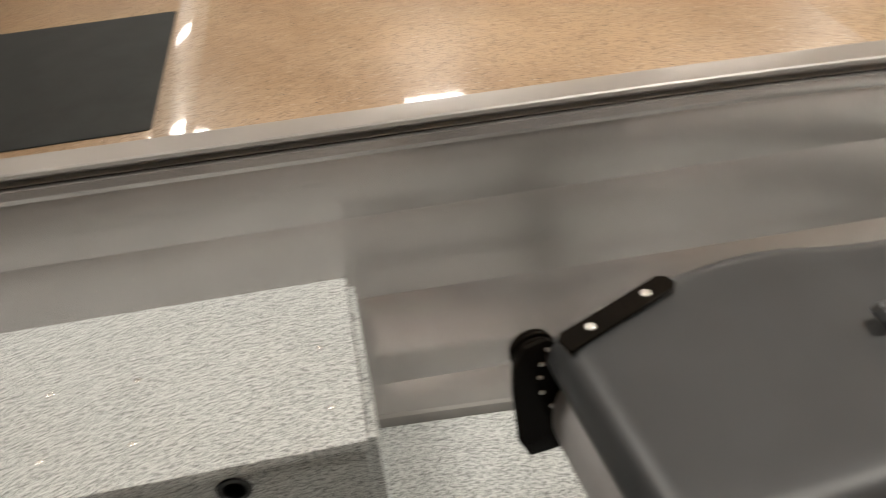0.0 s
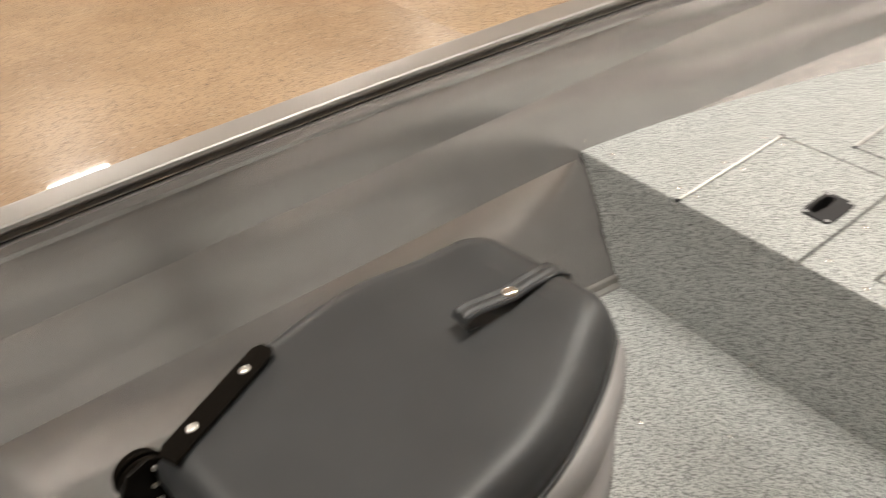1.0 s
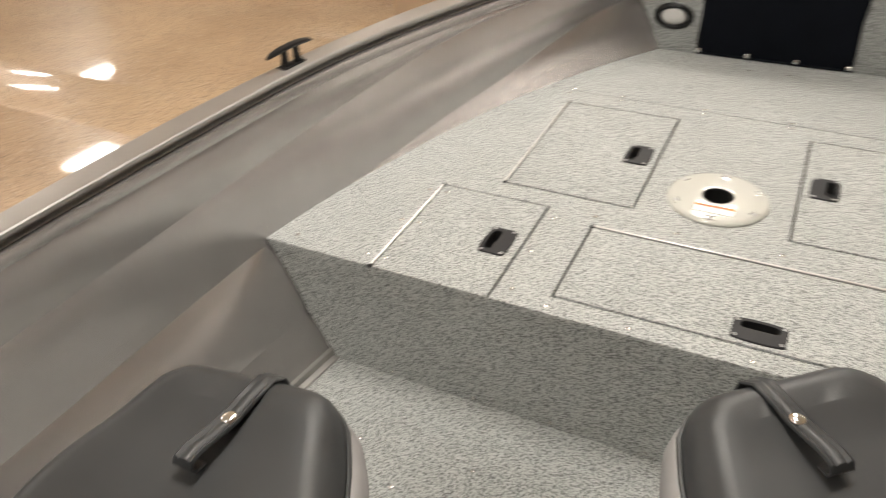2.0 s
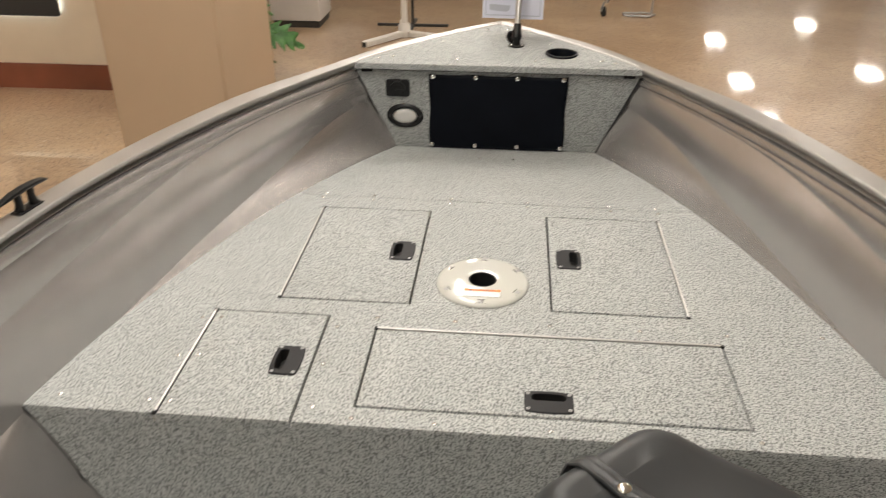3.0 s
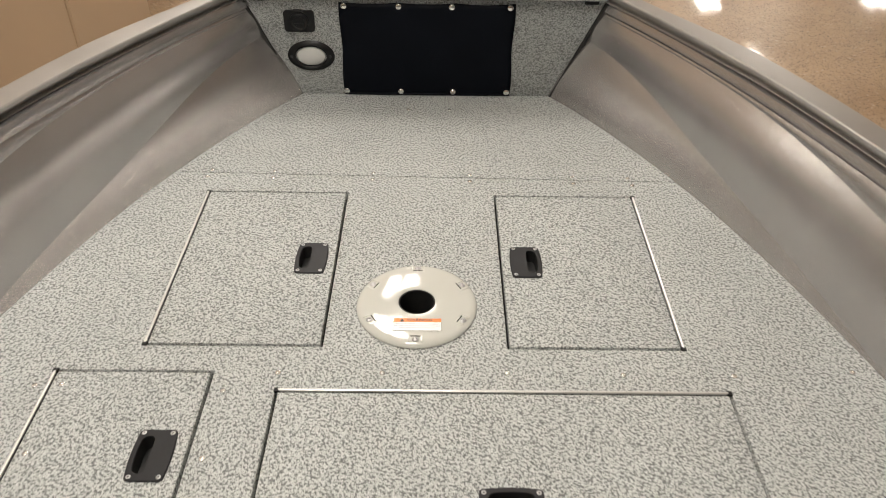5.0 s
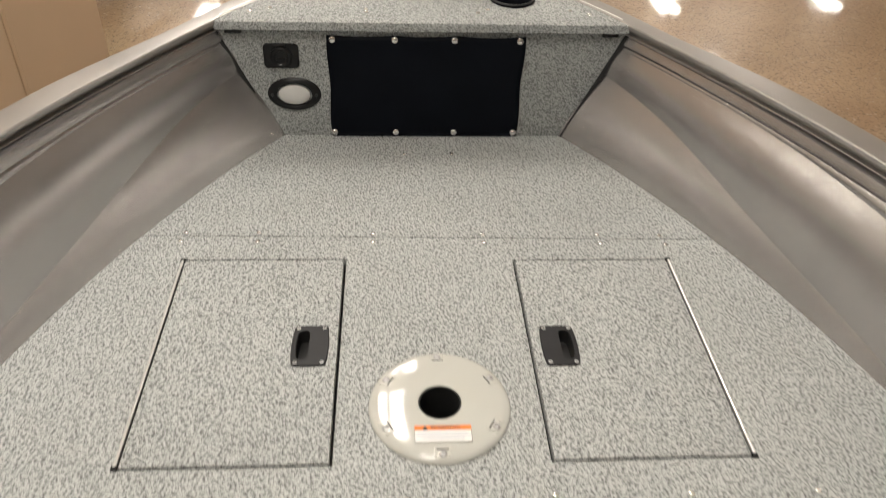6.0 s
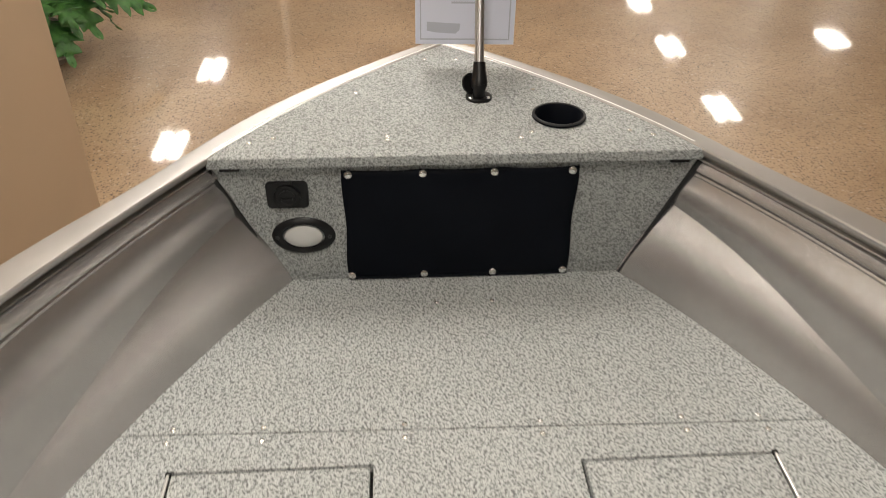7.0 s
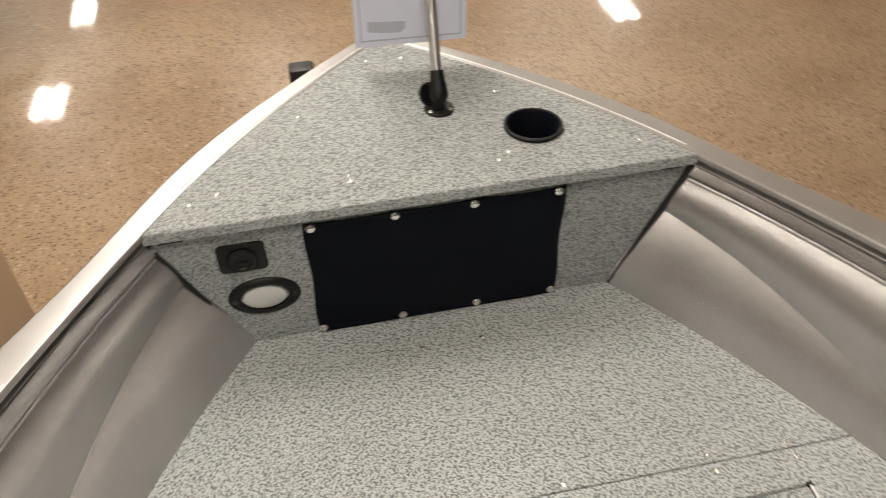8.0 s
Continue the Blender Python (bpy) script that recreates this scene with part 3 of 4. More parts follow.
def hinge_strip(length):
    """One long knuckle bar with a groove between every two knuckles."""
    n = max(4, round(length / 0.033))
    pts, radii = [], []
    for i in range(n):
        a, b = -length / 2 + length * i / n, -length / 2 + length * (i + 1) / n
        for y, r in ((a, 0.0018), (a + 0.0006, 0.0027), (b - 0.0006, 0.0027)):
            pts.append((0, y, 0)), radii.append(r)
    pts.append((0, length / 2, 0)), radii.append(0.0018)
    return tube(pts, radii, 8)


for (x0, x1, y0, y1, side), (lx, ly, turn) in zip(HATCHES, LATCHES):
    lid = part("hatch_lid", board([(x0 + GAP, y0 + (GAP if y0 > STEP_Y else 0)), (x1 - GAP, y0 + (GAP if y0 > STEP_Y else 0)), (x1 - GAP, y1 - GAP), (x0 + GAP, y1 - GAP)],
                                  [rounded(lx - 0.0255, ly - 0.038, lx + 0.0255, ly + 0.038, 0.006) if turn in (0, 180) else rounded(lx - 0.038, ly - 0.0255, lx + 0.038, ly + 0.0255, 0.006)],
                                  0.0005, 0.017, 0.003), CARPET, boat, "flecked vinyl storage hatch lid, closed")
    part("latch", latch_mesh, LATCH, lid, "charcoal flush pull latch", pose(lx, ly, 0.0005, 0, 0, turn))
    part("pocket", pocket_mesh, DARK, lid, "finger pocket coloured black for its shade", pose(lx, ly, 0.0005, 0, 0, turn))
    for dx, dy in ((-0.022, -0.040), (0.022, -0.040), (-0.022, 0.040), (0.022, 0.040)):
        q = Matrix.Rotation(radians(turn), 4, "Z") @ Vector((dx, dy, 0))
        part("latch_screw", dull_screw, GALV, lid, "", pose(lx + q.x, ly + q.y, 0.0034) @ Matrix.Diagonal((0.85, 0.85, 0.9, 1)))
    if side == "fore":
        m, length = pose((x0 + x1) / 2, y1, 0.0, 0, 0, 90), x1 - x0 - 0.01
    else:
        m, length = pose(x0 if side == "left" else x1, (y0 + y1) / 2, 0.0), y1 - y0 - 0.01
    hinge = part("hinge", hinge_strip(length), HINGE, lid, "bright aluminium piano hinge", m)
    for y in (-length / 2 - 0.002, length / 2 + 0.002):
        part("hinge_end", box((-0.0045, -0.005, -0.004), (0.0045, 0.005, 0.0018), 0.0015), DARK, hinge, "black open end of the hinge", pose(0, y, 0))

DECK_SCREWS = [(-0.484, 0.443), (-0.489, 0.416), (-0.34, 0.441), (-0.339, 0.413), (-0.112, 0.436), (-0.112, 0.409), (0.11, 0.432), (0.11, 0.406),
               (0.345, 0.429), (0.346, 0.401), (0.474, 0.426), (0.479, 0.396), (-0.043, 0.746), (0.066, 0.747),
               (-0.229, -0.184), (-0.054, -0.183), (0.157, -0.181), (0.353, -0.183), (0.540, -0.184), (0.745, -0.173),
               (-0.622, -0.217), (-0.579, -0.214), (-0.622, -0.357), (-0.581, -0.352), (-0.626, -0.497), (-0.585, -0.497),
               (-0.312, -0.225), (-0.314, -0.359), (-0.305, -0.490), (-0.805, -0.497), (-0.225, -0.515), (-0.067, -0.516), (0.148, -0.517), (0.353, -0.517), (0.529, -0.513)]
for x, y in DECK_SCREWS:
    part("deck_screw", screw_mesh, STEEL, boat, "", pose(x, y, 0.0))

# step riser below the casting deck
w_top, w_bot = hull_x(STEP_Y, -0.02), hull_x(STEP_Y, FLOOR_B)
riser = [(-w_top, -0.0185)] + [(-hull_x(STEP_Y, z) - 0.002, z) for z in np.linspace(-0.03, FLOOR_B, 10)] + [(hull_x(STEP_Y, z) + 0.002, z) for z in np.linspace(FLOOR_B, -0.03, 10)] + [(w_top, -0.0185)]
part("step_riser", board(riser, [], 0, 0.018, 0.0), CARPET, boat, "flecked vinyl riser below the casting deck", pose(0, STEP_Y + 0.003, 0, 90, 0, 0))
for side in (-1, 1):
    part("edge_gasket", tube([(side * (hull_x(STEP_Y, z) - 0.001), STEP_Y - 0.001, z) for z in np.linspace(-0.004, FLOOR_B, 12)], 0.0034, 8), DARK, boat, "black rubber edge gasket")
part("hinge_end", lathe([(0.0001, -0.012), (0.003, -0.012), (0.003, 0.004), (0.0001, 0.004)], 10), STEEL, boat, "", pose(-0.601, STEP_Y - 0.002, -0.006))
for x in (-0.577, -0.375, -0.199, 0.0, 0.2, 0.4, 0.6):
    part("riser_screw", screw_mesh, STEEL, boat, "", pose(x, STEP_Y + 0.002, FLOOR_B + 0.012, 90, 0, 0))

# cockpit floor
outline = [(hull_x(y, FLOOR_B) + 0.003, y) for y in np.linspace(STERN + 0.05, STEP_Y + 0.01, 24)] + [(-hull_x(y, FLOOR_B) - 0.003, y) for y in np.linspace(STEP_Y + 0.01, STERN + 0.05, 24)]
part("cockpit_floor", board(outline, [], FLOOR_B, 0.018, 0), CARPET, boat, "pale grey flecked vinyl cockpit floor")
for side in (-1, 1):
    rows = []
    for y in np.linspace(-0.95, STEP_Y - 0.001, 8):
        w = hull_x(y, FLOOR_B) + 0.002
        rows.append([(w - 0.020, y, FLOOR_B + 0.0005), (w - 0.020, y, FLOOR_B + 0.006), (w - 0.004, y, FLOOR_B + 0.010), (w, y, FLOOR_B + 0.02)])
    part("floor_trim", sheet_loft(rows, side), RAIL, boat, "aluminium edge trim along the cockpit floor", smooth=30)
for x, y in ((-0.55, -0.72), (-0.43, -0.80), (-0.30, -0.70), (-0.16, -0.84), (0.05, -0.74), (-0.2, -1.02), (-0.05, -1.1)):
    part("floor_screw", screw_mesh, STEEL, boat, "", pose(x, y, FLOOR_B))

# side box aft, flecked vinyl
BOX_X, BOX_Y, BOX_Z = -0.578, -1.825, 0.0
outline = [(BOX_X, -2.9), (BOX_X, BOX_Y)] + [(-hull_x(y, BOX_Z) - 0.004, y) for y in np.linspace(BOX_Y, -2.9, 8)]
part("side_box_top", board(outline, [], BOX_Z, 0.02, 0.004), CARPET, boat, "flecked vinyl lid of the side storage box")
face = board([(-2.9, FLOOR_B), (BOX_Y - 0.006, FLOOR_B), (BOX_Y - 0.006, BOX_Z - 0.0205), (-2.9, BOX_Z - 0.0205)], [circle(-2.033, -0.056, 0.022, 24)], 0, 0.018, 0)
part("side_box_face", face, CARPET, boat, "flecked vinyl face of the side storage box", Matrix(((0, 0, 1, BOX_X - 0.004), (1, 0, 0, 0), (0, 1, 0, 0), (0, 0, 0, 1))))
end = [(BOX_X - 0.02, FLOOR_B), (BOX_X - 0.02, BOX_Z - 0.0205)] + [(-hull_x(BOX_Y, z) - 0.003, z) for z in np.linspace(BOX_Z - 0.0205, FLOOR_B, 14)]
part("side_box_end", board(end, [], 0, 0.018, 0), CARPET, boat, "flecked vinyl end of the side storage box", pose(0, BOX_Y - 0.006, 0, 90, 0, 0))
part("drain_cup", lathe([(0.0001, -0.03), (0.021, -0.03), (0.021, 0.001), (0.027, 0.001), (0.0265, 0.004), (0.019, 0.004), (0.018, -0.027), (0.0001, -0.027)], 28), PLASTIC, boat, "round black recessed fitting",
     pose(BOX_X - 0.004, -2.033, -0.056, 0, 90, 0))
for x, y in ((-0.790, -2.320), (-0.787, -2.180), (-0.656, -2.174), (-0.655, -2.308), (-0.786, -1.883), (-0.654, -1.873)):
    part("box_screw", screw_mesh, STEEL, boat, "", pose(x, y, BOX_Z))

# ---- bow bulkhead and bow top ----
PANEL_Y = 0.830
pan_z = (0.0, 0.05, 0.10, 0.165, 0.22, 0.262)
pan = [(-hull_x(PANEL_Y, z) + 0.001, z) for z in pan_z] + [(hull_x(PANEL_Y, z) - 0.001, z) for z in reversed(pan_z)]
# The darker vinyl puts part of the bulkhead's shade into its colour.
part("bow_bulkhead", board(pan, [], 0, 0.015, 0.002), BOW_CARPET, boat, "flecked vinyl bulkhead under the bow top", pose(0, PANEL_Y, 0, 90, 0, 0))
for side in (-1, 1):
    part("edge_gasket", tube([(side * (0.3385 + 0.1195 * z / 0.257), PANEL_Y - 0.003, z) for z in (0.0, 0.05, 0.10, 0.165, 0.22, 0.25, 0.264)], [0.0035, 0.004, 0.0045, 0.0055, 0.006, 0.0065, 0.0065], 8), DARK, boat, "black rubber edge gasket")

TOP_Z = 0.290
edge = [(rail_in(y) + 0.004, y) for y in np.linspace(0.838, 1.352, 26)]
outline = [(0.455, 0.811)] + edge + [(0, 1.358)] + [(-x, y) for x, y in reversed(edge)] + [(-0.455, 0.811)]
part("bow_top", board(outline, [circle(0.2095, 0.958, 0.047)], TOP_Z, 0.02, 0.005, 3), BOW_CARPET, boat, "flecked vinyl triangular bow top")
for side in (-1, 1):
    part("bow_trim", tube([(side * (rail_in(y) + 0.005), y, TOP_Z + 0.001) for y in np.linspace(0.84, 1.352, 24)], 0.0023, 6), LABEL, boat, "thin white sealing bead")
part("edge_stop", box((0.40, 0.8235, 0.256), (0.437, 0.832, 0.268), 0.002), PLASTIC, boat, "black corner stop")
part("edge_stop", box((-0.437, 0.8235, 0.256), (-0.40, 0.832, 0.268), 0.002), PLASTIC, boat, "black corner stop")
for x, y in ((-0.385, 0.871), (-0.342, 0.889), (-0.129, 0.874), (-0.129, 0.888), (0.122, 0.874), (0.146, 0.895), (0.336, 0.895), (0.377, 0.875), (0.178, 1.092), (-0.195, 1.09), (-0.044, 1.267), (0.028, 1.265)):
    part("bow_screw", screw_mesh, STEEL, boat, "", pose(x, y, TOP_Z))
for x in (-0.32, -0.083, 0.09, 0.313):
    part("panel_screw", screw_mesh, STEEL, boat, "", pose(x, PANEL_Y - 0.0005, 0.2635, 90, 0, 0))

cup = part("cup_holder", lathe([(0.0001, -0.09), (0.043, -0.09), (0.0455, 0.001), (0.053, 0.0015), (0.0535, 0.004), (0.0505, 0.0065), (0.0475, 0.006), (0.0445, 0.002), (0.041, -0.086), (0.0001, -0.086)], 48),
           VINYL, boat, "black recessed cup holder", pose(0.2095, 0.958, TOP_Z))
part("cup_ring", lathe([(0.0480, 0.0064), (0.0535, 0.0045), (0.0528, 0.0068), (0.0505, 0.0082), (0.0486, 0.0078)], 48, closed=True), LATCH, cup, "dark grey rolled rim")

# black snap-on cover over the bulkhead opening
bm = bmesh.new()
nx, nz = 36, 20
grid = []
for j in range(nz + 1):
    row = []
    for i in range(nx + 1):
        u, v = i / nx, j / nz
        sag = 0.004 * abs(math.sin(u * 3 * math.pi)) * (v - 0.5) * 2
        x = -0.2155 + 0.4425 * u + 0.002 * math.sin(v * 9) * (1 if u > 0.5 else -1)
        z = 0.003 + 0.252 * v - (sag if v > 0.5 else 0)
        d = 0.004 + 0.010 * math.sin(math.pi * u) * math.sin(math.pi * v) + 0.0025 * noise.noise((u * 5, v * 4, 1.3))
        row.append(bm.verts.new((x, PANEL_Y - d, z)))
    grid.append(row)
for a, b in zip(grid, grid[1:]):
    for i in range(nx):
        bm.faces.new((a[i], a[i + 1], b[i + 1], b[i]))
cover = part("snap_cover", bm, VINYL, boat, "black vinyl cover fastened with snaps", smooth=60)
sol = cover.modifiers.new("thickness", "SOLIDIFY")
sol.thickness, sol.offset = 0.0025, -1.0
part("cover_hem", tube([(-0.2135, PANEL_Y - 0.006, 0.006), (0.225, PANEL_Y - 0.006, 0.006)], 0.003, 6), VINYL, cover)
snap_mesh = finish(lathe([(0.0001, 0.0), (0.0082, 0.0), (0.0085, 0.0018), (0.0068, 0.0040), (0.0035, 0.0052), (0.0001, 0.0056)], 20), "snap", STEEL, 50)
for x in (-0.204, -0.066, 0.068, 0.215):
    part("snap", snap_mesh, STEEL, cover, "bright metal snap", pose(x, PANEL_Y - 0.007, 0.246, 90, 0, 0))
for x in (-0.209, -0.064, 0.075, 0.2185):
    part("snap", snap_mesh, STEEL, cover, "bright metal snap", pose(x, PANEL_Y - 0.007, 0.014, 90, 0, 0))

# accessory socket
outlet = part("accessory_socket", board(rounded(-0.039, -0.0285, 0.039, 0.0285, 0.009), [], 0.006, 0.007, 0.002), PLASTIC, boat, "black accessory socket with a hinged cap", pose(-0.3195, PANEL_Y, 0.2035, 90, 0, 0))
part("socket_cap", lathe([(0.0001, 0.004), (0.024, 0.004), (0.024, 0.011), (0.021, 0.013), (0.016, 0.013), (0.0145, 0.0115), (0.0001, 0.0115)], 32), PLASTIC, outlet, "", pose(0, -0.001, 0))
part("cap_grip", box((-0.010, -0.0025, 0.010), (0.010, 0.0025, 0.0145), 0.001), PLASTIC, outlet, "", pose(0, -0.004, 0))
part("cap_hinge", tube([(-0.011, 0.0285, 0.008), (0.011, 0.0285, 0.008)], 0.004, 8), PLASTIC, outlet)

# oval courtesy light
dark_screw = finish(lathe(screw_profile, 10), "dark_screw", BLACK_INK, 50)
light = part("courtesy_light", lathe([(0.0262, 0.0), (0.0395, 0.0), (0.0395, 0.002), (0.036, 0.006), (0.030, 0.008), (0.0262, 0.006)], 48, None, 1.55, 1.05, True), PLASTIC, boat, "oval black courtesy light", pose(-0.2975, PANEL_Y, 0.1095, 90, 0, 0))
part("lens", lathe([(0.0001, 0.001), (0.0265, 0.001), (0.026, 0.006), (0.021, 0.009), (0.012, 0.0105), (0.0001, 0.011)], 40, None, 1.38, 0.92), LENS, light, "frosted white lens")
for x in (-0.0495, 0.0495):
    part("light_screw", dark_screw, BLACK_INK, light, "", pose(x, 0, 0.0065))

# pedestal base in the middle of the casting deck
R = 0.1115
prof = [(0.0345, -0.10), (0.0345, -0.002), (R * 0.97, -0.0005), (R, 0.0003), (R, 0.0015), (R * 0.988, 0.0042), (R * 0.960, 0.0068), (R * 0.915, 0.0087), (R * 0.86, 0.0096), (0.049, 0.0104), (0.045, 0.0105), (0.0356, 0.0105), (0.0348, 0.0104), (0.0342, 0.0101), (0.0337, 0.009), (0.0325, 0.003), (0.0325, -0.098)]
base = part("pedestal_base", lathe(prof, 64, closed=True), BEIGE, boat, "cream enamelled seat pedestal base with a socket", pose(0, -0.016, 0.001))
part("socket_liner", lathe([(0.0001, -0.1), (0.0335, -0.1), (0.0338, 0.0092), (0.0315, 0.0092), (0.0315, -0.097), (0.0001, -0.097)], 32), DARK, base, "dark plastic socket")
pad_mesh = finish(joined(box((-0.013, -0.010, 0.0), (-0.009, 0.008, 0.0016), 0.0006), box((0.009, -0.010, 0.0), (0.013, 0.008, 0.0016), 0.0006), box((-0.013, 0.006, 0.0), (0.013, 0.009, 0.0014), 0.0006)), "pad", BEIGE, 30)
for k in range(6):
    a = radians(-90 + 60 * k)
    part("screw_pad", pad_mesh, BEIGE, base, "", pose(0.094 * math.cos(a), 0.094 * math.sin(a), 0.0085, 0, 0, math.degrees(a) + 90))
    # Black bar drawn in for the shade along the recess edge.
    part("recess_shade", box((-0.011, 0.0035, 0.0), (0.011, 0.0055, 0.0012), 0.0004), DARK, base, "black bar for the shade at the screw recess edge", pose(0.094 * math.cos(a), 0.094 * math.sin(a), 0.0088, 0, 0, math.degrees(a) + 90))
    part("base_screw", dull_screw, GALV, base, "", pose(0.097 * math.cos(a), 0.097 * math.sin(a), 0.0088) @ Matrix.Diagonal((1.3, 1.3, 1.3, 1)))
part("warning_label", box((-0.043, -0.0175, 0.0104), (0.043, 0.0140, 0.0110)), LABEL, base, "white warning label", pose(0.002, -0.0605, 0))
part("orange_band", box((-0.043, 0.0050, 0.0111), (0.043, 0.0140, 0.0113)), ORANGE, base, "orange band of the label", pose(0.002, -0.0605, 0))


def lettering(name, text, size, mat, parent, m):
    cu = bpy.data.curves.new(name, "FONT")
    cu.body, cu.size, cu.align_x, cu.align_y, cu.extrude = text, size, "CENTER", "CENTER", 0.0001
    tmp = bpy.data.objects.new(name, cu)
    me = bpy.data.meshes.new_from_object(tmp)
    bpy.data.objects.remove(tmp)
    me.materials.clear()
    me.materials.append(mat)
    return part(name, me, mat, parent, "", m)


lettering("label_word", "WARNING", 0.0095, BLACK_INK, base, pose(0.006, -0.051, 0.0116))
for j, w in enumerate((0.078, 0.082, 0.064)):
    part("label_line", box((-w / 2, -0.0007, 0.0111), (w / 2, 0.0007, 0.0113)), INK, base, "", pose(0.002, -0.0605 - 0.0050 * j, 0))
for x0, y0, x1, y1 in ((-0.043, -0.0175, 0.043, -0.0169), (-0.043, -0.0169, -0.0424, 0.0050), (0.0424, -0.0169, 0.043, 0.0050)):
    part("label_border", box((x0, y0, 0.0111), (x1, y1, 0.0113)), BLACK_INK, base, "", pose(0.002, -0.0605, 0))
tri = board([(-0.0045, -0.004), (0.0045, -0.004), (0, 0.004)], [], 0.0116, 0.0003, 0)
part("alert_mark", tri, BLACK_INK, base, "", pose(-0.025, -0.0512, 0))

# cleat on the rail
cleat = bmesh.new()
add_tube(cleat, [(0, -0.068, 0.036), (0, -0.055, 0.040), (0, -0.03, 0.043), (0, 0, 0.044), (0, 0.03, 0.043), (0, 0.055, 0.040), (0, 0.068, 0.036)], [0.004, 0.008, 0.010, 0.010, 0.010, 0.008, 0.004], 10, 0.7)
for y in (-0.018, 0.018):
    add_tube(cleat, [(0, y * 1.25, 0.0), (0, y * 1.1, 0.006), (0, y, 0.02), (0, y, 0.042)], [0.013, 0.010, 0.008, 0.008], 10)
add_box(cleat, (-0.013, -0.034, 0.0), (0.013, 0.034, 0.004), 0.002)
part("cleat", cleat, PLASTIC, boat, "black mooring cleat on the gunwale", pose(-0.916, -0.282, 0.2925, 0, 0, -9))

# ---- bow light pole with a price sheet ----
pole_light = thing("bow_light_pole", "bright metal bow light pole in a black plug-in base", "light pole", pose(0.0595, 1.053, TOP_Z))
LEAN = pose(0, 0, 0.024, -27, 1.5, 0)
base_plate = part("base_plate", board(circle(0, 0, 0.0275, 36), [], 0.005, 0.005, 0.0015), PLASTIC, pole_light, "black round base plate")
for a in (90, 210, 330):
    part("plate_screw", screw_mesh, BLACK_INK, base_plate, "", pose(0.021 * math.cos(radians(a)), 0.021 * math.sin(radians(a)), 0.005))
part("stem", lathe([(0.0001, 0.003), (0.0135, 0.003), (0.0125, 0.018), (0.0145, 0.022), (0.0155, 0.030), (0.0145, 0.034), (0.0001, 0.034)], 24), PLASTIC, pole_light, "black plug stem")
part("collar", lathe([(0.0001, -0.004), (0.0165, 0.0), (0.0175, 0.010), (0.0165, 0.016), (0.0135, 0.034), (0.0125, 0.050), (0.0001, 0.050)], 24, LEAN), PLASTIC, pole_light, "black collar")
part("pole", joined(lathe([(0.0001, 0.045), (0.0088, 0.045), (0.0088, 0.75), (0.0001, 0.75)], 20, LEAN), tube([LEAN @ Vector((-0.0075, -0.004, 0.05)), LEAN @ Vector((-0.0075, -0.004, 0.75))], 0.003, 8)), POLE, pole_light, "bright metal pole")
cap = part("cap", lathe([(0.0001, 0.0), (0.019, 0.0), (0.0215, 0.003), (0.0215, 0.008), (0.018, 0.008), (0.017, 0.004), (0.0001, 0.004)], 28), PLASTIC, pole_light, "open black dust cap", pose(-0.018, 0.022, 0.022, 62, 0, 35))

sheet = thing("info_sheet", "white printed price sheet in a clear sleeve hung on the pole", "sheet", pose(0.0425, 1.222, 0.342, 0, 0, -3))
part("paper", box((-0.108, -0.0008, 0.0), (0.108, 0.0008, 0.28)), PAPER, sheet, "white paper")
bm = bmesh.new()
for lo, hi in (((-0.098, -0.0016, 0.010), (-0.095, -0.0010, 0.27)), ((0.095, -0.0016, 0.010), (0.098, -0.0010, 0.27)), ((-0.095, -0.0016, 0.010), (0.095, -0.0010, 0.013))):
    add_box(bm, lo, hi)
part("printed_border", bm, INK, sheet, "pale grey printed border")
shape = board([(-0.083, 0.03), (-0.06, 0.026), (-0.02, 0.024), (-0.012, 0.032), (-0.010, 0.046), (-0.05, 0.048), (-0.083, 0.05)], [], 0, 0.0006, 0)
part("printed_picture", shape, INK, sheet, "grey printed picture", pose(0, -0.0010, 0, 90, 0, 0))
for j in range(7):
    part("printed_line", box((-0.03, -0.0016, 0.09 + 0.022 * j), (0.04 + 0.02 * (j % 3), -0.0010, 0.094 + 0.022 * j)), INK, sheet)
part("hanger", tube([(0.0, 0.0, 0.278), (0.01, -0.004, 0.30), (0.02, -0.01, 0.32)], 0.0012, 6), LABEL, sheet)


# ---- folding seats ----
BACK_W = spline([-0.225, -0.15, -0.06, 0.045, 0.095, 0.15, 0.20], [0.134, 0.154, 0.164, 0.162, 0.151, 0.134, 0.111])


def seat_outline(wide, y0, y1):
    """A closed outline from the hinge corners to the head, widest in the middle."""
    right = [(0.10, -0.225), (0.124, -0.224)] + [(BACK_W(t), t) for t in np.linspace(-0.21, 0.2, 18)] + [(0.098, 0.214), (0.088, 0.222), (0.076, 0.2265), (0.05, 0.228), (0.02, 0.228)]
    right = [(x * wide, y0 + (y1 - y0) * (t + 0.225) / 0.453) for x, t in right]
    return right + [(-x, y) for x, y in reversed(right)]


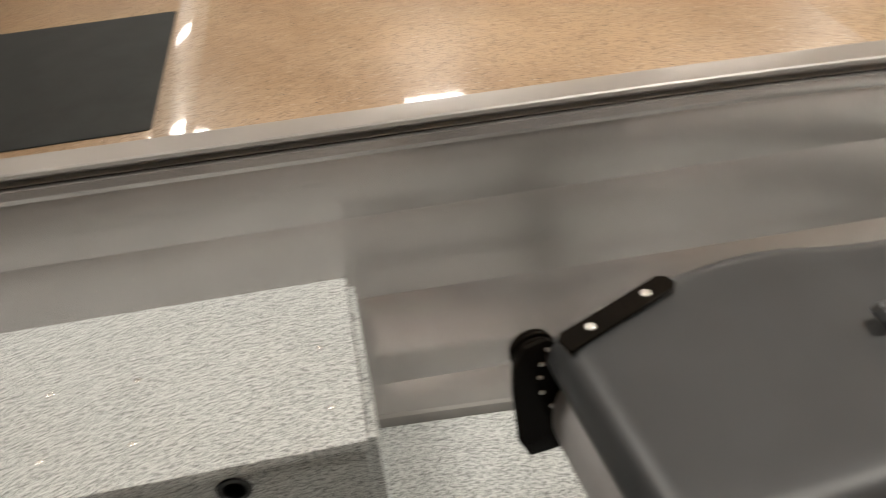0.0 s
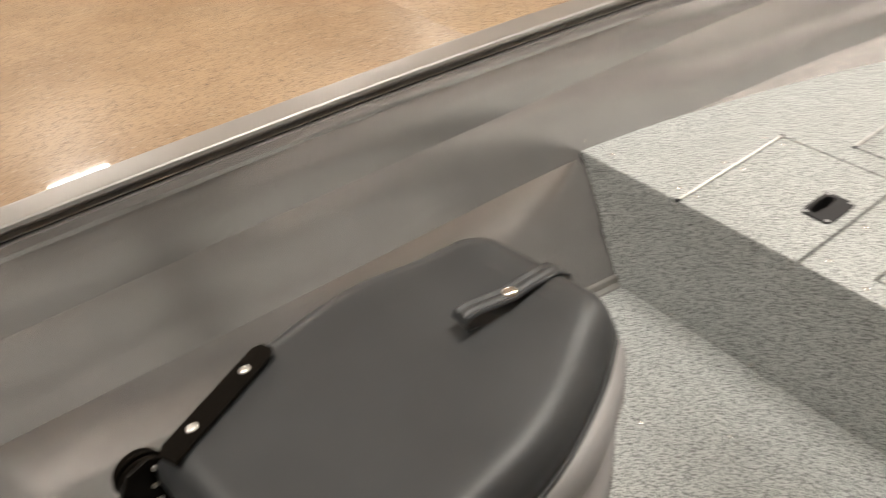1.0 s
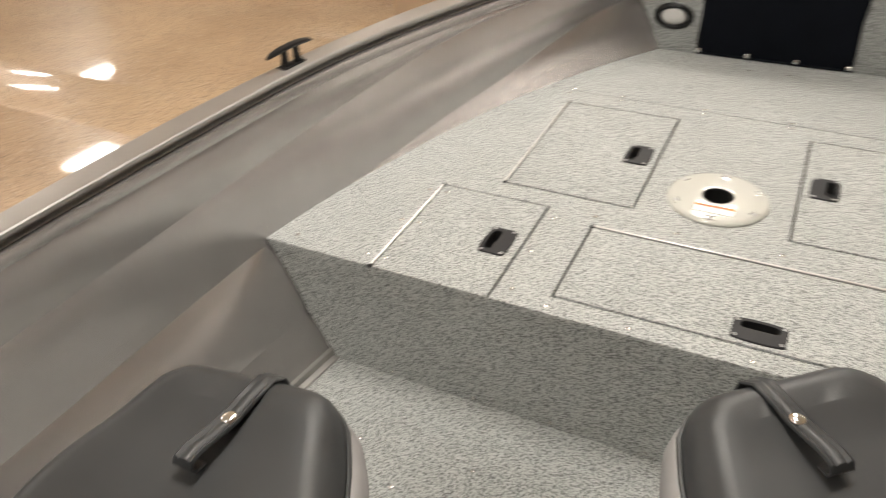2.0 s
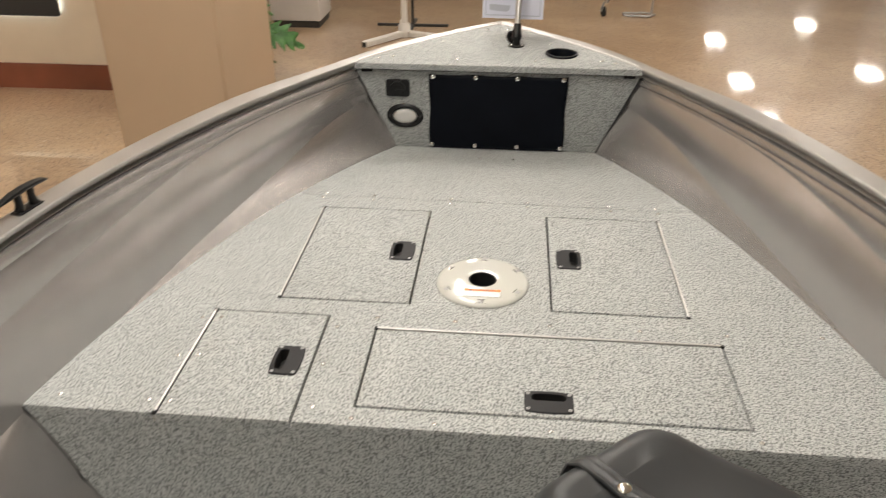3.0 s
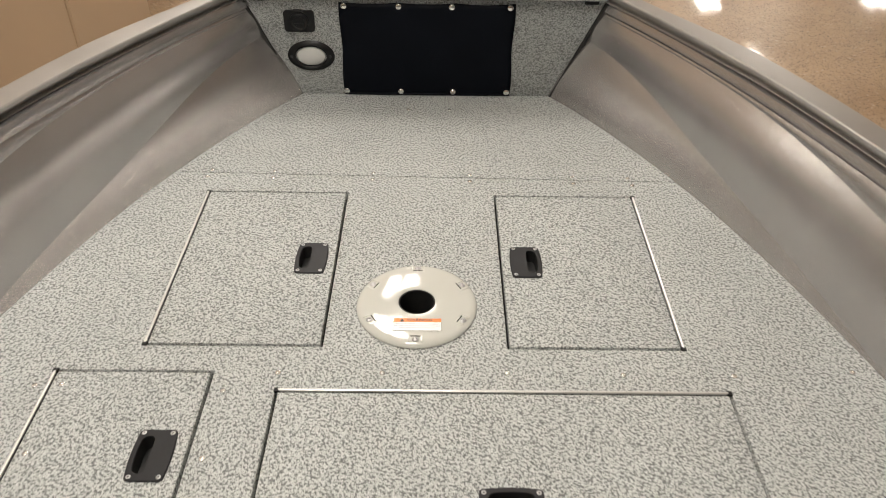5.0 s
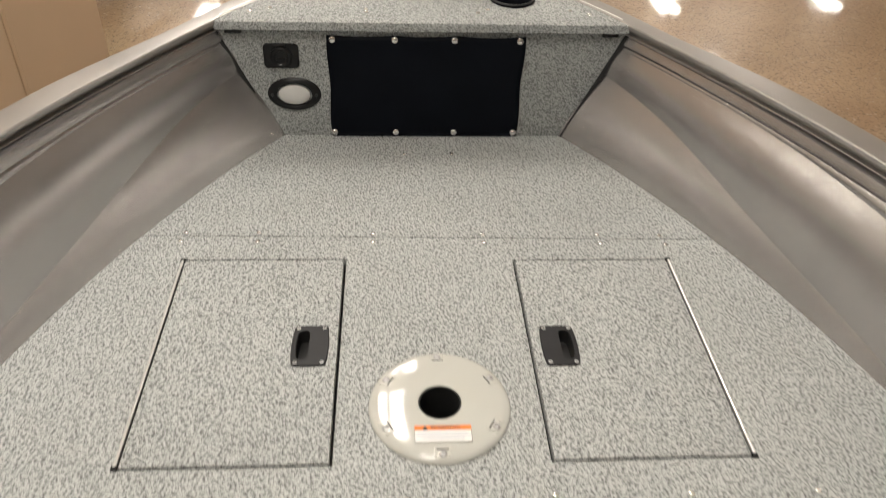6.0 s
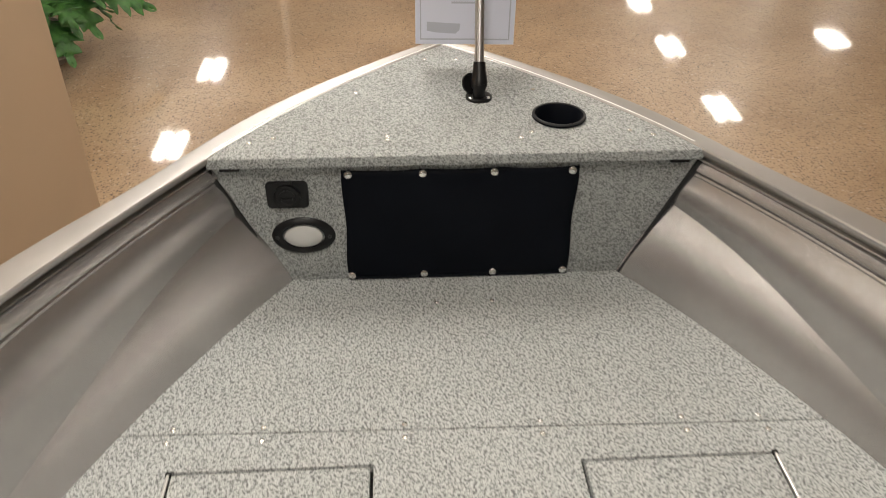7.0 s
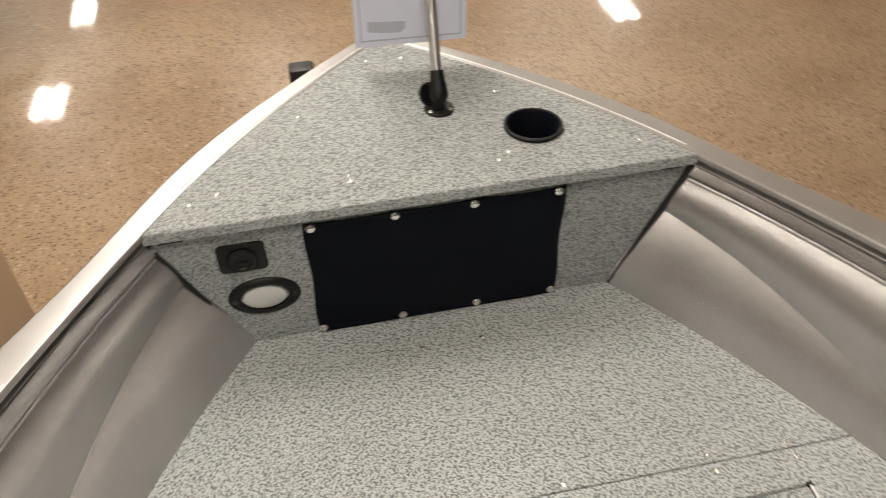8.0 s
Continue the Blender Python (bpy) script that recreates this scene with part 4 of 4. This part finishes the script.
def pillow(outline, layers, crown=0.0, tilt=0.0):
    """Loft of an outline through (z, inset) layers, closed with a softly crowned top; tilt lifts the head end."""
    bm = bmesh.new()
    cy = sum(p[1] for p in outline) / len(outline)
    n = len(outline)

    half_w, half_h = max(p[0] for p in outline), (max(p[1] for p in outline) - min(p[1] for p in outline)) / 2
    mid_y = (max(p[1] for p in outline) + min(p[1] for p in outline)) / 2

    def loop(z, inset):
        return [bm.verts.new((x * (1 - inset / half_w), mid_y + (y - mid_y) * (1 - inset / half_h), z)) for x, y in outline]
    loops = [loop(z, k) for z, k in layers]
    top = loops[-1]
    loops.append([bm.verts.new((v.co.x * 0.88, cy + (v.co.y - cy) * 0.88, v.co.z + crown)) for v in top])
    for a, b in zip(loops, loops[1:]):
        for i in range(n):
            bm.faces.new((a[i], a[(i + 1) % n], b[(i + 1) % n], b[i]))
    for cap in (loops[0], loops[-1]):
        for i in range(n // 2 - 1):
            bm.faces.new((cap[i], cap[i + 1], cap[n - 2 - i], cap[n - 1 - i]))
    for v in bm.verts:
        v.co.z += v.co.y * tilt
    return bm


def backrest_shell(z0, tilt):
    """The back of the folded backrest: steep rolled sides, drawn in below the head, and a nearly flat panel."""
    bm = pillow(seat_outline(1.07, -0.237, 0.238), [(z0 + 0.046, 0.006), (z0 + 0.052, 0.0), (z0 + 0.062, 0.0), (z0 + 0.074, 0.004), (z0 + 0.084, 0.010), (z0 + 0.0915, 0.018), (z0 + 0.0955, 0.027), (z0 + 0.097, 0.038)], -0.0015, 0.0)
    for v in bm.verts:
        h = min(1.0, max(0.0, (v.co.z - z0 - 0.058) / 0.036))
        waist = math.exp(-((v.co.y - 0.140) / 0.042) ** 2)
        corner = math.exp(-((v.co.y - 0.195) / 0.035) ** 2 - ((abs(v.co.x) - 0.085) / 0.045) ** 2)
        v.co.x *= 1 - 0.052 * waist * h
        v.co.z += 0.0042 * corner * h - 0.0028 * waist * h * min(1.0, abs(v.co.x) / 0.1) + v.co.y * tilt
    return bm


def folding_seat(m, label, strap_from, snap_at, strap_end):
    seat = thing("pedestal_chair", label, "chair", m, "folding boat seats")
    z0, tilt = 0.517, 0.07
    part("pedestal", lathe([(0.0001, 0.0), (0.11, 0.0), (0.11, 0.006), (0.06, 0.014), (0.037, 0.03), (0.037, 0.26), (0.031, 0.262), (0.031, 0.378), (0.0001, 0.378)], 28), BLACK_METAL, seat, "black metal pedestal")
    part("swivel_plate", box((-0.09, -0.09, 0.375), (0.09, 0.09, 0.396), 0.004), BLACK_METAL, seat, "black swivel plate")
    part("seat_cushion", pillow(seat_outline(1.30, -0.226, 0.215), [(0.395, 0.03), (0.40, 0.008), (0.43, 0.0), (0.47, 0.0), (0.493, 0.008), (0.503, 0.022), (0.503, 0.045), (0.497, 0.06)]), SEAT_GREY, seat, "light grey vinyl seat cushion with raised bolsters", smooth=60)
    bolster = part("back_bolster", pillow(seat_outline(1.165, -0.150, 0.243), [(z0 - 0.012, 0.03), (z0 - 0.008, 0.010), (z0 + 0.004, 0.001), (z0 + 0.020, -0.001), (z0 + 0.036, 0.002), (z0 + 0.046, 0.008), (z0 + 0.049, 0.014)], 0.0, tilt), SEAT_GREY, seat, "light grey vinyl bolster of the folded backrest", smooth=60)
    rim_line = [(x, y, z0 + 0.0495 + y * tilt) for x, y in seat_outline(1.082, -0.236, 0.2395)]
    part("piping", tube(rim_line[1:-1], 0.0030, 6), SEAT, seat, "dark seam piping")
    for s in (-1, 1):
        part("seam", tube([(s * 0.118, 0.203, z0 + 0.0615), (s * 0.1255, 0.198, z0 + 0.052), (s * 0.1295, 0.196, z0 + 0.036), (s * 0.1292, 0.196, z0 + 0.018)], 0.0018, 6), SEAT, bolster)
    part("backrest", backrest_shell(z0, tilt), SEAT, seat, "smooth charcoal vinyl back of the folded backrest", smooth=70)
    for s in (-1, 1):
        arm = board([(-0.0155, -0.071), (-0.0075, -0.080), (0.0155, -0.080), (0.0155, 0.070), (0.0075, 0.080), (-0.0075, 0.080), (-0.0155, 0.070)], [], 0.002, 0.004, 0.0007, 1)
        bracket = part("hinge_bracket", arm, BRACKET, seat, "glossy black steel hinge bracket", pose(-0.128, -0.150, z0 + 0.0895, 5, -6, 13.8) if s < 0 else pose(0.169, -0.137, z0 + 0.060, 6, 40, -4))
        for y in (-0.040, 0.042):
            part("bracket_screw", screw_mesh, STEEL, bracket, "", pose(0, y, 0.002) @ Matrix.Diagonal((1.35, 1.35, 1.5, 1)))
        for x, r in ((0.140, 0.0265), (0.147, 0.0285), (0.154, 0.0265)):
            part("hinge_knuckle", lathe([(0.0001, -0.0024), (r - 0.001, -0.0024), (r, -0.0012), (r, 0.0012), (r - 0.001, 0.0024), (0.0001, 0.0024)], 32), BRACKET, seat, "black hinge disc", pose(s * x, -0.247, z0 + 0.044, 0, 90, 0))
        part("hinge_pin", lathe([(0.0001, -0.014), (0.006, -0.014), (0.0075, -0.012), (0.0075, 0.012), (0.006, 0.014), (0.0001, 0.014)], 16), STEEL, seat, "", pose(s * 0.150, -0.247, z0 + 0.044, 0, 90, 0))
        plate = board([(-0.276, 0.044), (-0.262, 0.066), (-0.236, 0.072), (-0.218, 0.056), (-0.196, 0.0), (-0.180, -0.10), (-0.195, -0.135), (-0.255, -0.135), (-0.270, -0.10), (-0.278, 0.0)], [], 0.003, 0.006, 0.001)
        arm_plate = part("hinge_arm", plate, BRACKET, seat, "black steel hinge plate", Matrix(((0, 0, 1, s * 0.134), (1, 0, 0, 0), (0, 1, 0, z0), (0, 0, 0, 1))))
        for y, z in ((-0.234, 0.056), (-0.241, 0.034), (-0.243, 0.012), (-0.240, -0.016), (-0.226, -0.046)):
            part("rivet", screw_mesh, STEEL, arm_plate, "", pose(y, z, -0.003 * s, 180 if s > 0 else 0, 0, 0) @ Matrix.Diagonal((0.8, 0.8, 1.2, 1)))
    # strap over the head of the backrest, held by a snap
    top = z0 + 0.1125
    (sx, sy), (ex, ey) = snap_at, strap_end
    fx = strap_from
    path = [(fx, 0.246, z0 + 0.04), (fx, 0.248, z0 + 0.072), (fx, 0.240, z0 + 0.096), (fx, 0.220, z0 + 0.1105), ((fx + sx) * 0.5, (sy + 0.21) / 2, top + 0.001), (sx, sy, top),
            (sx + (ex - sx) * 0.35, sy + (ey - sy) * 0.35, top + 0.005), (sx + (ex - sx) * 0.8, sy + (ey - sy) * 0.8, top + 0.012), (ex, ey, top + 0.011),
            (ex + (sx - ex) * -0.06, ey + (sy - ey) * -0.06, top + 0.005), (ex, ey, top - 0.002), (sx + (ex - sx) * 0.8, sy + (ey - sy) * 0.8, top - 0.004)]
    bm = bmesh.new()
    rows = []
    for i, p in enumerate(path):
        d = Vector((ex - sx, ey - sy, 0)) if i > 5 else (Vector((ex - fx, ey - 0.2, 0)) if i == 5 else Vector((sx - fx, sy - 0.22, 0)))
        side = Vector((-d.y, d.x, 0)).normalized()
        rows.append([bm.verts.new(Vector(p) + side * k) for k in (-0.0125, -0.0102, -0.006, -0.0022, 0.0022, 0.006, 0.0102, 0.0125)])
        for k, vert in enumerate(rows[-1]):
            vert.co.z += (0.0, 0.002, -0.0005, 0.002, 0.002, -0.0005, 0.002, 0.0)[k] if 2 < i < 9 else 0
    for a, b in zip(rows, rows[1:]):
        for k in range(7):
            bm.faces.new((a[k], a[k + 1], b[k + 1], b[k]))
    strap = part("strap", bm, SEAT, seat, "charcoal vinyl strap with stitched ribs", smooth=50)
    sol = strap.modifiers.new("thickness", "SOLIDIFY")
    sol.thickness, sol.offset = 0.003, 0.0
    part("strap_snap", snap_mesh, STEEL, strap, "bright metal snap", pose(sx, sy, top + 0.002) @ Matrix.Diagonal((1.1, 1.1, 1.0, 1)))
    return seat


folding_seat(pose(-0.344, -1.349, FLOOR_B, 0, 0, 6.8), "charcoal and grey vinyl boat seat folded flat on its pedestal", 0.018, (0.012, 0.153), (0.004, 0.085))
folding_seat(pose(0.316, -1.066, FLOOR_B, 0, 0, 40.8), "charcoal and grey vinyl boat seat folded flat and turned askew", -0.021, (-0.020, 0.161), (-0.021, 0.095))


# ---- trailer under the boat ----
trailer = thing("boat_trailer", "black steel boat trailer carrying the boat", "trailer", pose(0, 0, FLOOR_Z))
part("tongue", box((-0.04, 0.2, 0.42), (0.04, 2.1, 0.50), 0.006), BLACK_METAL, trailer)
for s in (-1, 1):
    part("side_rail", tube([(s * 0.55, -3.0, 0.46), (s * 0.55, -0.4, 0.46), (s * 0.03, 0.9, 0.46)], 0.04, 8), BLACK_METAL, trailer)
    part("bunk", box((s * 0.45 - 0.05, -3.0, 0.50), (s * 0.45 + 0.05, -0.3, 0.71), 0.01), BLACK_METAL, trailer, "carpeted support bunk")
    wheel = part("wheel", lathe([(0.0001, -0.09), (0.19, -0.09), (0.27, -0.085), (0.29, -0.05), (0.29, 0.05), (0.27, 0.085), (0.19, 0.09), (0.0001, 0.07)], 36), TYRE, trailer, "black trailer tyre", pose(s * 0.86, -1.7, 0.29, 0, 90, 0))
    part("rim", lathe([(0.0001, -0.092), (0.17, -0.095), (0.185, -0.08), (0.185, 0.08), (0.17, 0.095), (0.0001, 0.08)], 28), GALV, wheel, "grey steel rim")
part("axle", tube([(-0.86, -1.7, 0.29), (0.86, -1.7, 0.29)], 0.03, 10), BLACK_METAL, trailer)
part("axle_mount", box((-0.56, -1.75, 0.28), (0.56, -1.65, 0.50), 0.006), BLACK_METAL, trailer)
part("winch_post", box((-0.04, 1.79, 0.49), (0.04, 1.87, 1.22), 0.006), BLACK_METAL, trailer)
part("winch_arm", box((-0.20, 1.80, 1.15), (0.04, 1.84, 1.19), 0.006), BLACK_METAL, trailer)
part("winch_body", box((-0.20, 1.785, 1.17), (-0.13, 1.845, 1.258), 0.01), BLACK_METAL, trailer, "black winch body")
part("jack", lathe([(0.0001, 0.0), (0.08, 0.0), (0.08, 0.02), (0.03, 0.03), (0.03, 0.6), (0.0001, 0.6)], 16), GALV, trailer, "", pose(0.09, 1.9, 0))

# ---- things standing about the showroom ----
mat_ob = board(rounded(-5.92, -4.6, -4.06, -2.87, 0.03), [], FLOOR_Z + 0.008, 0.007, 0.003)
tagged(new("floor_mat", finish(mat_ob, "floor_mat", MAT_GREY, 30)), "dark grey ribbed entrance mat on the concrete", "floor mat")

cab = thing("grey_cabinet", "light grey cabinet on a dark plinth", "cabinet", pose(-2.475, 7.66, FLOOR_Z))
part("body", box((-0.29, -0.29, 0.08), (0.29, 0.29, 1.05), 0.012), GREYBOX, cab)
part("plinth", box((-0.27, -0.27, 0.0), (0.27, 0.27, 0.085), 0.004), BLACK_METAL, cab, "dark plinth")
part("seam", box((-0.292, -0.292, 0.80), (0.292, -0.286, 0.806)), BLACK_METAL, cab)

stand = thing("display_stand", "white metal display stand with folding feet", "stand", pose(-1.168, 7.125, FLOOR_Z))
part("post", tube([(0, 0, 0.05), (0, 0, 1.7)], 0.035, 12), WHITE_METAL, stand)
for a, length in ((-125, 0.64), (-22, 0.50), (100, 0.5)):
    foot = bmesh.new()
    add_box(foot, (0.0, -0.034, 0.004), (length, 0.034, 0.060), 0.003)
    for k in range(3):
        add_box(foot, (0.004, -0.038, 0.008 + 0.018 * k), (length - 0.002, 0.038, 0.020 + 0.018 * k), 0.003)
    for y in (-0.022, 0.0, 0.022):
        add_box(foot, (0.0, y - 0.008, 0.056), (length, y + 0.008, 0.066), 0.002)
    leg = part("foot", foot, WHITE_METAL, stand, "ribbed white aluminium foot", pose(0, 0, 0, 0, 0, a))
    part("end_cap", box((length - 0.001, -0.030, 0.008), (length + 0.004, 0.030, 0.056), 0.002), BLACK_METAL, leg, "dark hollow end")
part("hub", lathe([(0.0001, 0.0), (0.07, 0.0), (0.07, 0.12), (0.05, 0.15), (0.0001, 0.15)], 16), WHITE_METAL, stand)

bstand = thing("tripod_stand", "black metal stand with a low cross foot", "stand", pose(-1.13, 7.58, FLOOR_Z))
part("post", tube([(0, 0, 0.02), (0, 0, 1.6)], 0.014, 10), BLACK_METAL, bstand)
part("foot", box((-0.42, -0.02, 0.0), (0.42, 0.02, 0.03), 0.006), BLACK_METAL, bstand)
part("foot", box((-0.02, -0.3, 0.0), (0.02, 0.3, 0.028), 0.006), BLACK_METAL, bstand)

cart = thing("wire_cart", "chrome tube cart on black casters", "cart", pose(1.25, 8.4, FLOOR_Z))
for x, y in ((-0.06, -0.1), (-0.30, 1.25), (0.42, 1.25)):
    c = part("caster", lathe([(0.0001, -0.018), (0.05, -0.018), (0.062, -0.012), (0.062, 0.012), (0.05, 0.018), (0.0001, 0.018)], 20), TYRE, cart, "black rubber caster", pose(x - 0.04, y, 0.062, 0, 90, 20))
    part("fork", tube([(0, 0, -0.03), (-0.10, 0.0, 0.0), (-0.12, 0.0, 0.0)], 0.014, 8), GALV, c)
    part("leg", tube([(x, y, 0.16), (x, y, 1.3)], 0.016, 10), GALV, cart)
for a, b in (((-0.06, -0.1), (-0.30, 1.25)), ((-0.30, 1.25), (0.42, 1.25)), ((0.42, 1.25), (-0.06, -0.1))):
    part("rail", tube([(*a, 0.45), (*b, 0.45)], 0.012, 8), GALV, cart)
rack = thing("floor_rack", "low chrome tube rack with a loop foot", "rack", pose(1.6, 8.35, FLOOR_Z))
part("foot", tube([(-0.2, -0.06, 0.02), (0.1, -0.10, 0.02), (0.18, 0.0, 0.02), (0.1, 0.10, 0.02), (-0.2, 0.06, 0.02)], 0.014, 8), GALV, rack)
part("upright", tube([(0.14, 0.0, 0.02), (0.18, 0.0, 1.3)], 0.014, 8), GALV, rack)

counter = thing("dark_counter", "black display counter standing at the back", "counter", pose(-1.2, 9.8, FLOOR_Z))
part("body", box((-1.6, -0.4, 0.06), (1.3, 0.4, 1.0), 0.015), BLACK_METAL, counter)
part("plinth", box((-1.55, -0.35, 0.0), (1.25, 0.35, 0.07)), BLACK_METAL, counter)

# wall sign with lit edge
sign = thing("wall_sign", "black wall sign with white letters and a lit edge", "sign", pose(-4.1, 4.95, 0.0))
part("panel", board(rounded(-0.62, 0.0, 0.235, 0.95, 0.03), [], 0.05, 0.03, 0.006), BLACK_INK, sign, "", pose(0, 0.0, -0.585, 90, 0, 0))
part("edge_light", board(rounded(-0.60, 0.02, 0.215, 0.93, 0.03), [], 0.018, 0.016, 0), halo, sign, "glowing bluish backlight", pose(0, 0.0, -0.585, 90, 0, 0))
lettering("letters", "ER", 0.16, LABEL, sign, pose(0.07, -0.052, -0.36, 90, 0, 0))
red = material("red_sign_paint", (0.5, 0.03, 0.03), 0.4)
part("ring", lathe([(0.10, 0.0), (0.15, 0.0), (0.15, 0.004), (0.10, 0.004)], 32, closed=True), LABEL, sign, "white ring", pose(0.0, -0.0505, -0.10, 90, 0, 0))
part("disc", lathe([(0.0001, 0.0), (0.098, 0.0), (0.098, 0.003), (0.0001, 0.003)], 32), red, sign, "red disc", pose(0.0, -0.0505, -0.10, 90, 0, 0))


# potted plant with lobed leaves
def lobed_leaf(length, rng):
    """A broad, deeply lobed leaf blade with rounded teeth, bent along its midrib, from its stalk's end at the origin along +y."""
    bm = bmesh.new()
    n = 45
    rows = []
    droop = rng.uniform(0.10, 0.24)
    for i in range(n):
        t = i / (n - 1)
        body = math.sin(math.pi * min(1.0, 0.06 + 0.95 * t)) ** 0.62 * (0.50 - 0.22 * t)
        deep = 0.5 - 0.5 * math.cos(2 * math.pi * (4.5 * t + 0.1))
        teeth = 0.05 * math.cos(2 * math.pi * 13 * t)
        w = length * body * (0.50 + 0.50 * deep ** 0.8 + teeth * deep)
        row = []
        for sx in (-1, -0.72, -0.36, 0, 0.36, 0.72, 1):
            a = abs(sx)
            y = length * (t + 0.13 * a * deep)
            z = 0.12 * length * math.sin(math.pi * t) - droop * length * t * t + 0.16 * w * a - 0.22 * w * a * a + 0.012 * length * math.sin(9 * t + 4 * sx)
            row.append(bm.verts.new((sx * w, y, z)))
        rows.append(row)
    for a, b in zip(rows, rows[1:]):
        for k in range(6):
            bm.faces.new((a[k], a[k + 1], b[k + 1], b[k]))
    return bm


plant = thing("potted_plant", "large green lobed-leaf plant in a putty-coloured pot", "plant", pose(-2.67, 5.22, FLOOR_Z))
part("saucer", lathe([(0.0001, 0.0), (0.15, 0.0), (0.185, 0.05), (0.175, 0.05), (0.145, 0.012), (0.0001, 0.012)], 36), CLAY, plant, "putty-coloured saucer")
part("pot", lathe([(0.0001, 0.013), (0.11, 0.013), (0.15, 0.26), (0.155, 0.28), (0.14, 0.28), (0.13, 0.24), (0.0001, 0.24)], 36), CLAY, plant, "putty-coloured pot")
part("soil", lathe([(0.0001, 0.242), (0.13, 0.242), (0.10, 0.25), (0.0001, 0.255)], 24), SOIL, plant)
rng = random.Random(5)
leaf_meshes = [finish(lobed_leaf(L, rng), "leaf", leaf_mat, 60) for L in (0.28, 0.33, 0.38)]
for k in range(52):
    az, rise, reach = rng.uniform(0, 360), rng.uniform(0.12, 0.62), rng.uniform(0.15, 0.36)
    if k in (2, 11, 20):
        az, rise, reach = {2: (-4, 0.27, 0.47), 11: (-30, 0.30, 0.28), 20: (34, 0.32, 0.26)}[k]
    d = Vector((math.cos(radians(az)), math.sin(radians(az)), 0))
    tip = d * reach + Vector((0, 0, 0.25 + rise))
    stalk = part("stalk", tube([(d.x * 0.02, d.y * 0.02, 0.24), (d.x * reach * 0.4, d.y * reach * 0.4, 0.25 + rise * 0.75), tuple(tip)], [0.006, 0.005, 0.003], 6), leaf_mat, plant)
    part("leaf", leaf_meshes[k % 3], leaf_mat, plant, "", Matrix.Translation(tip) @ pose(0, 0, 0, -26 if k == 2 else rng.uniform(-35, 5), 42 if k == 2 else rng.uniform(-15, 15), az - 90))
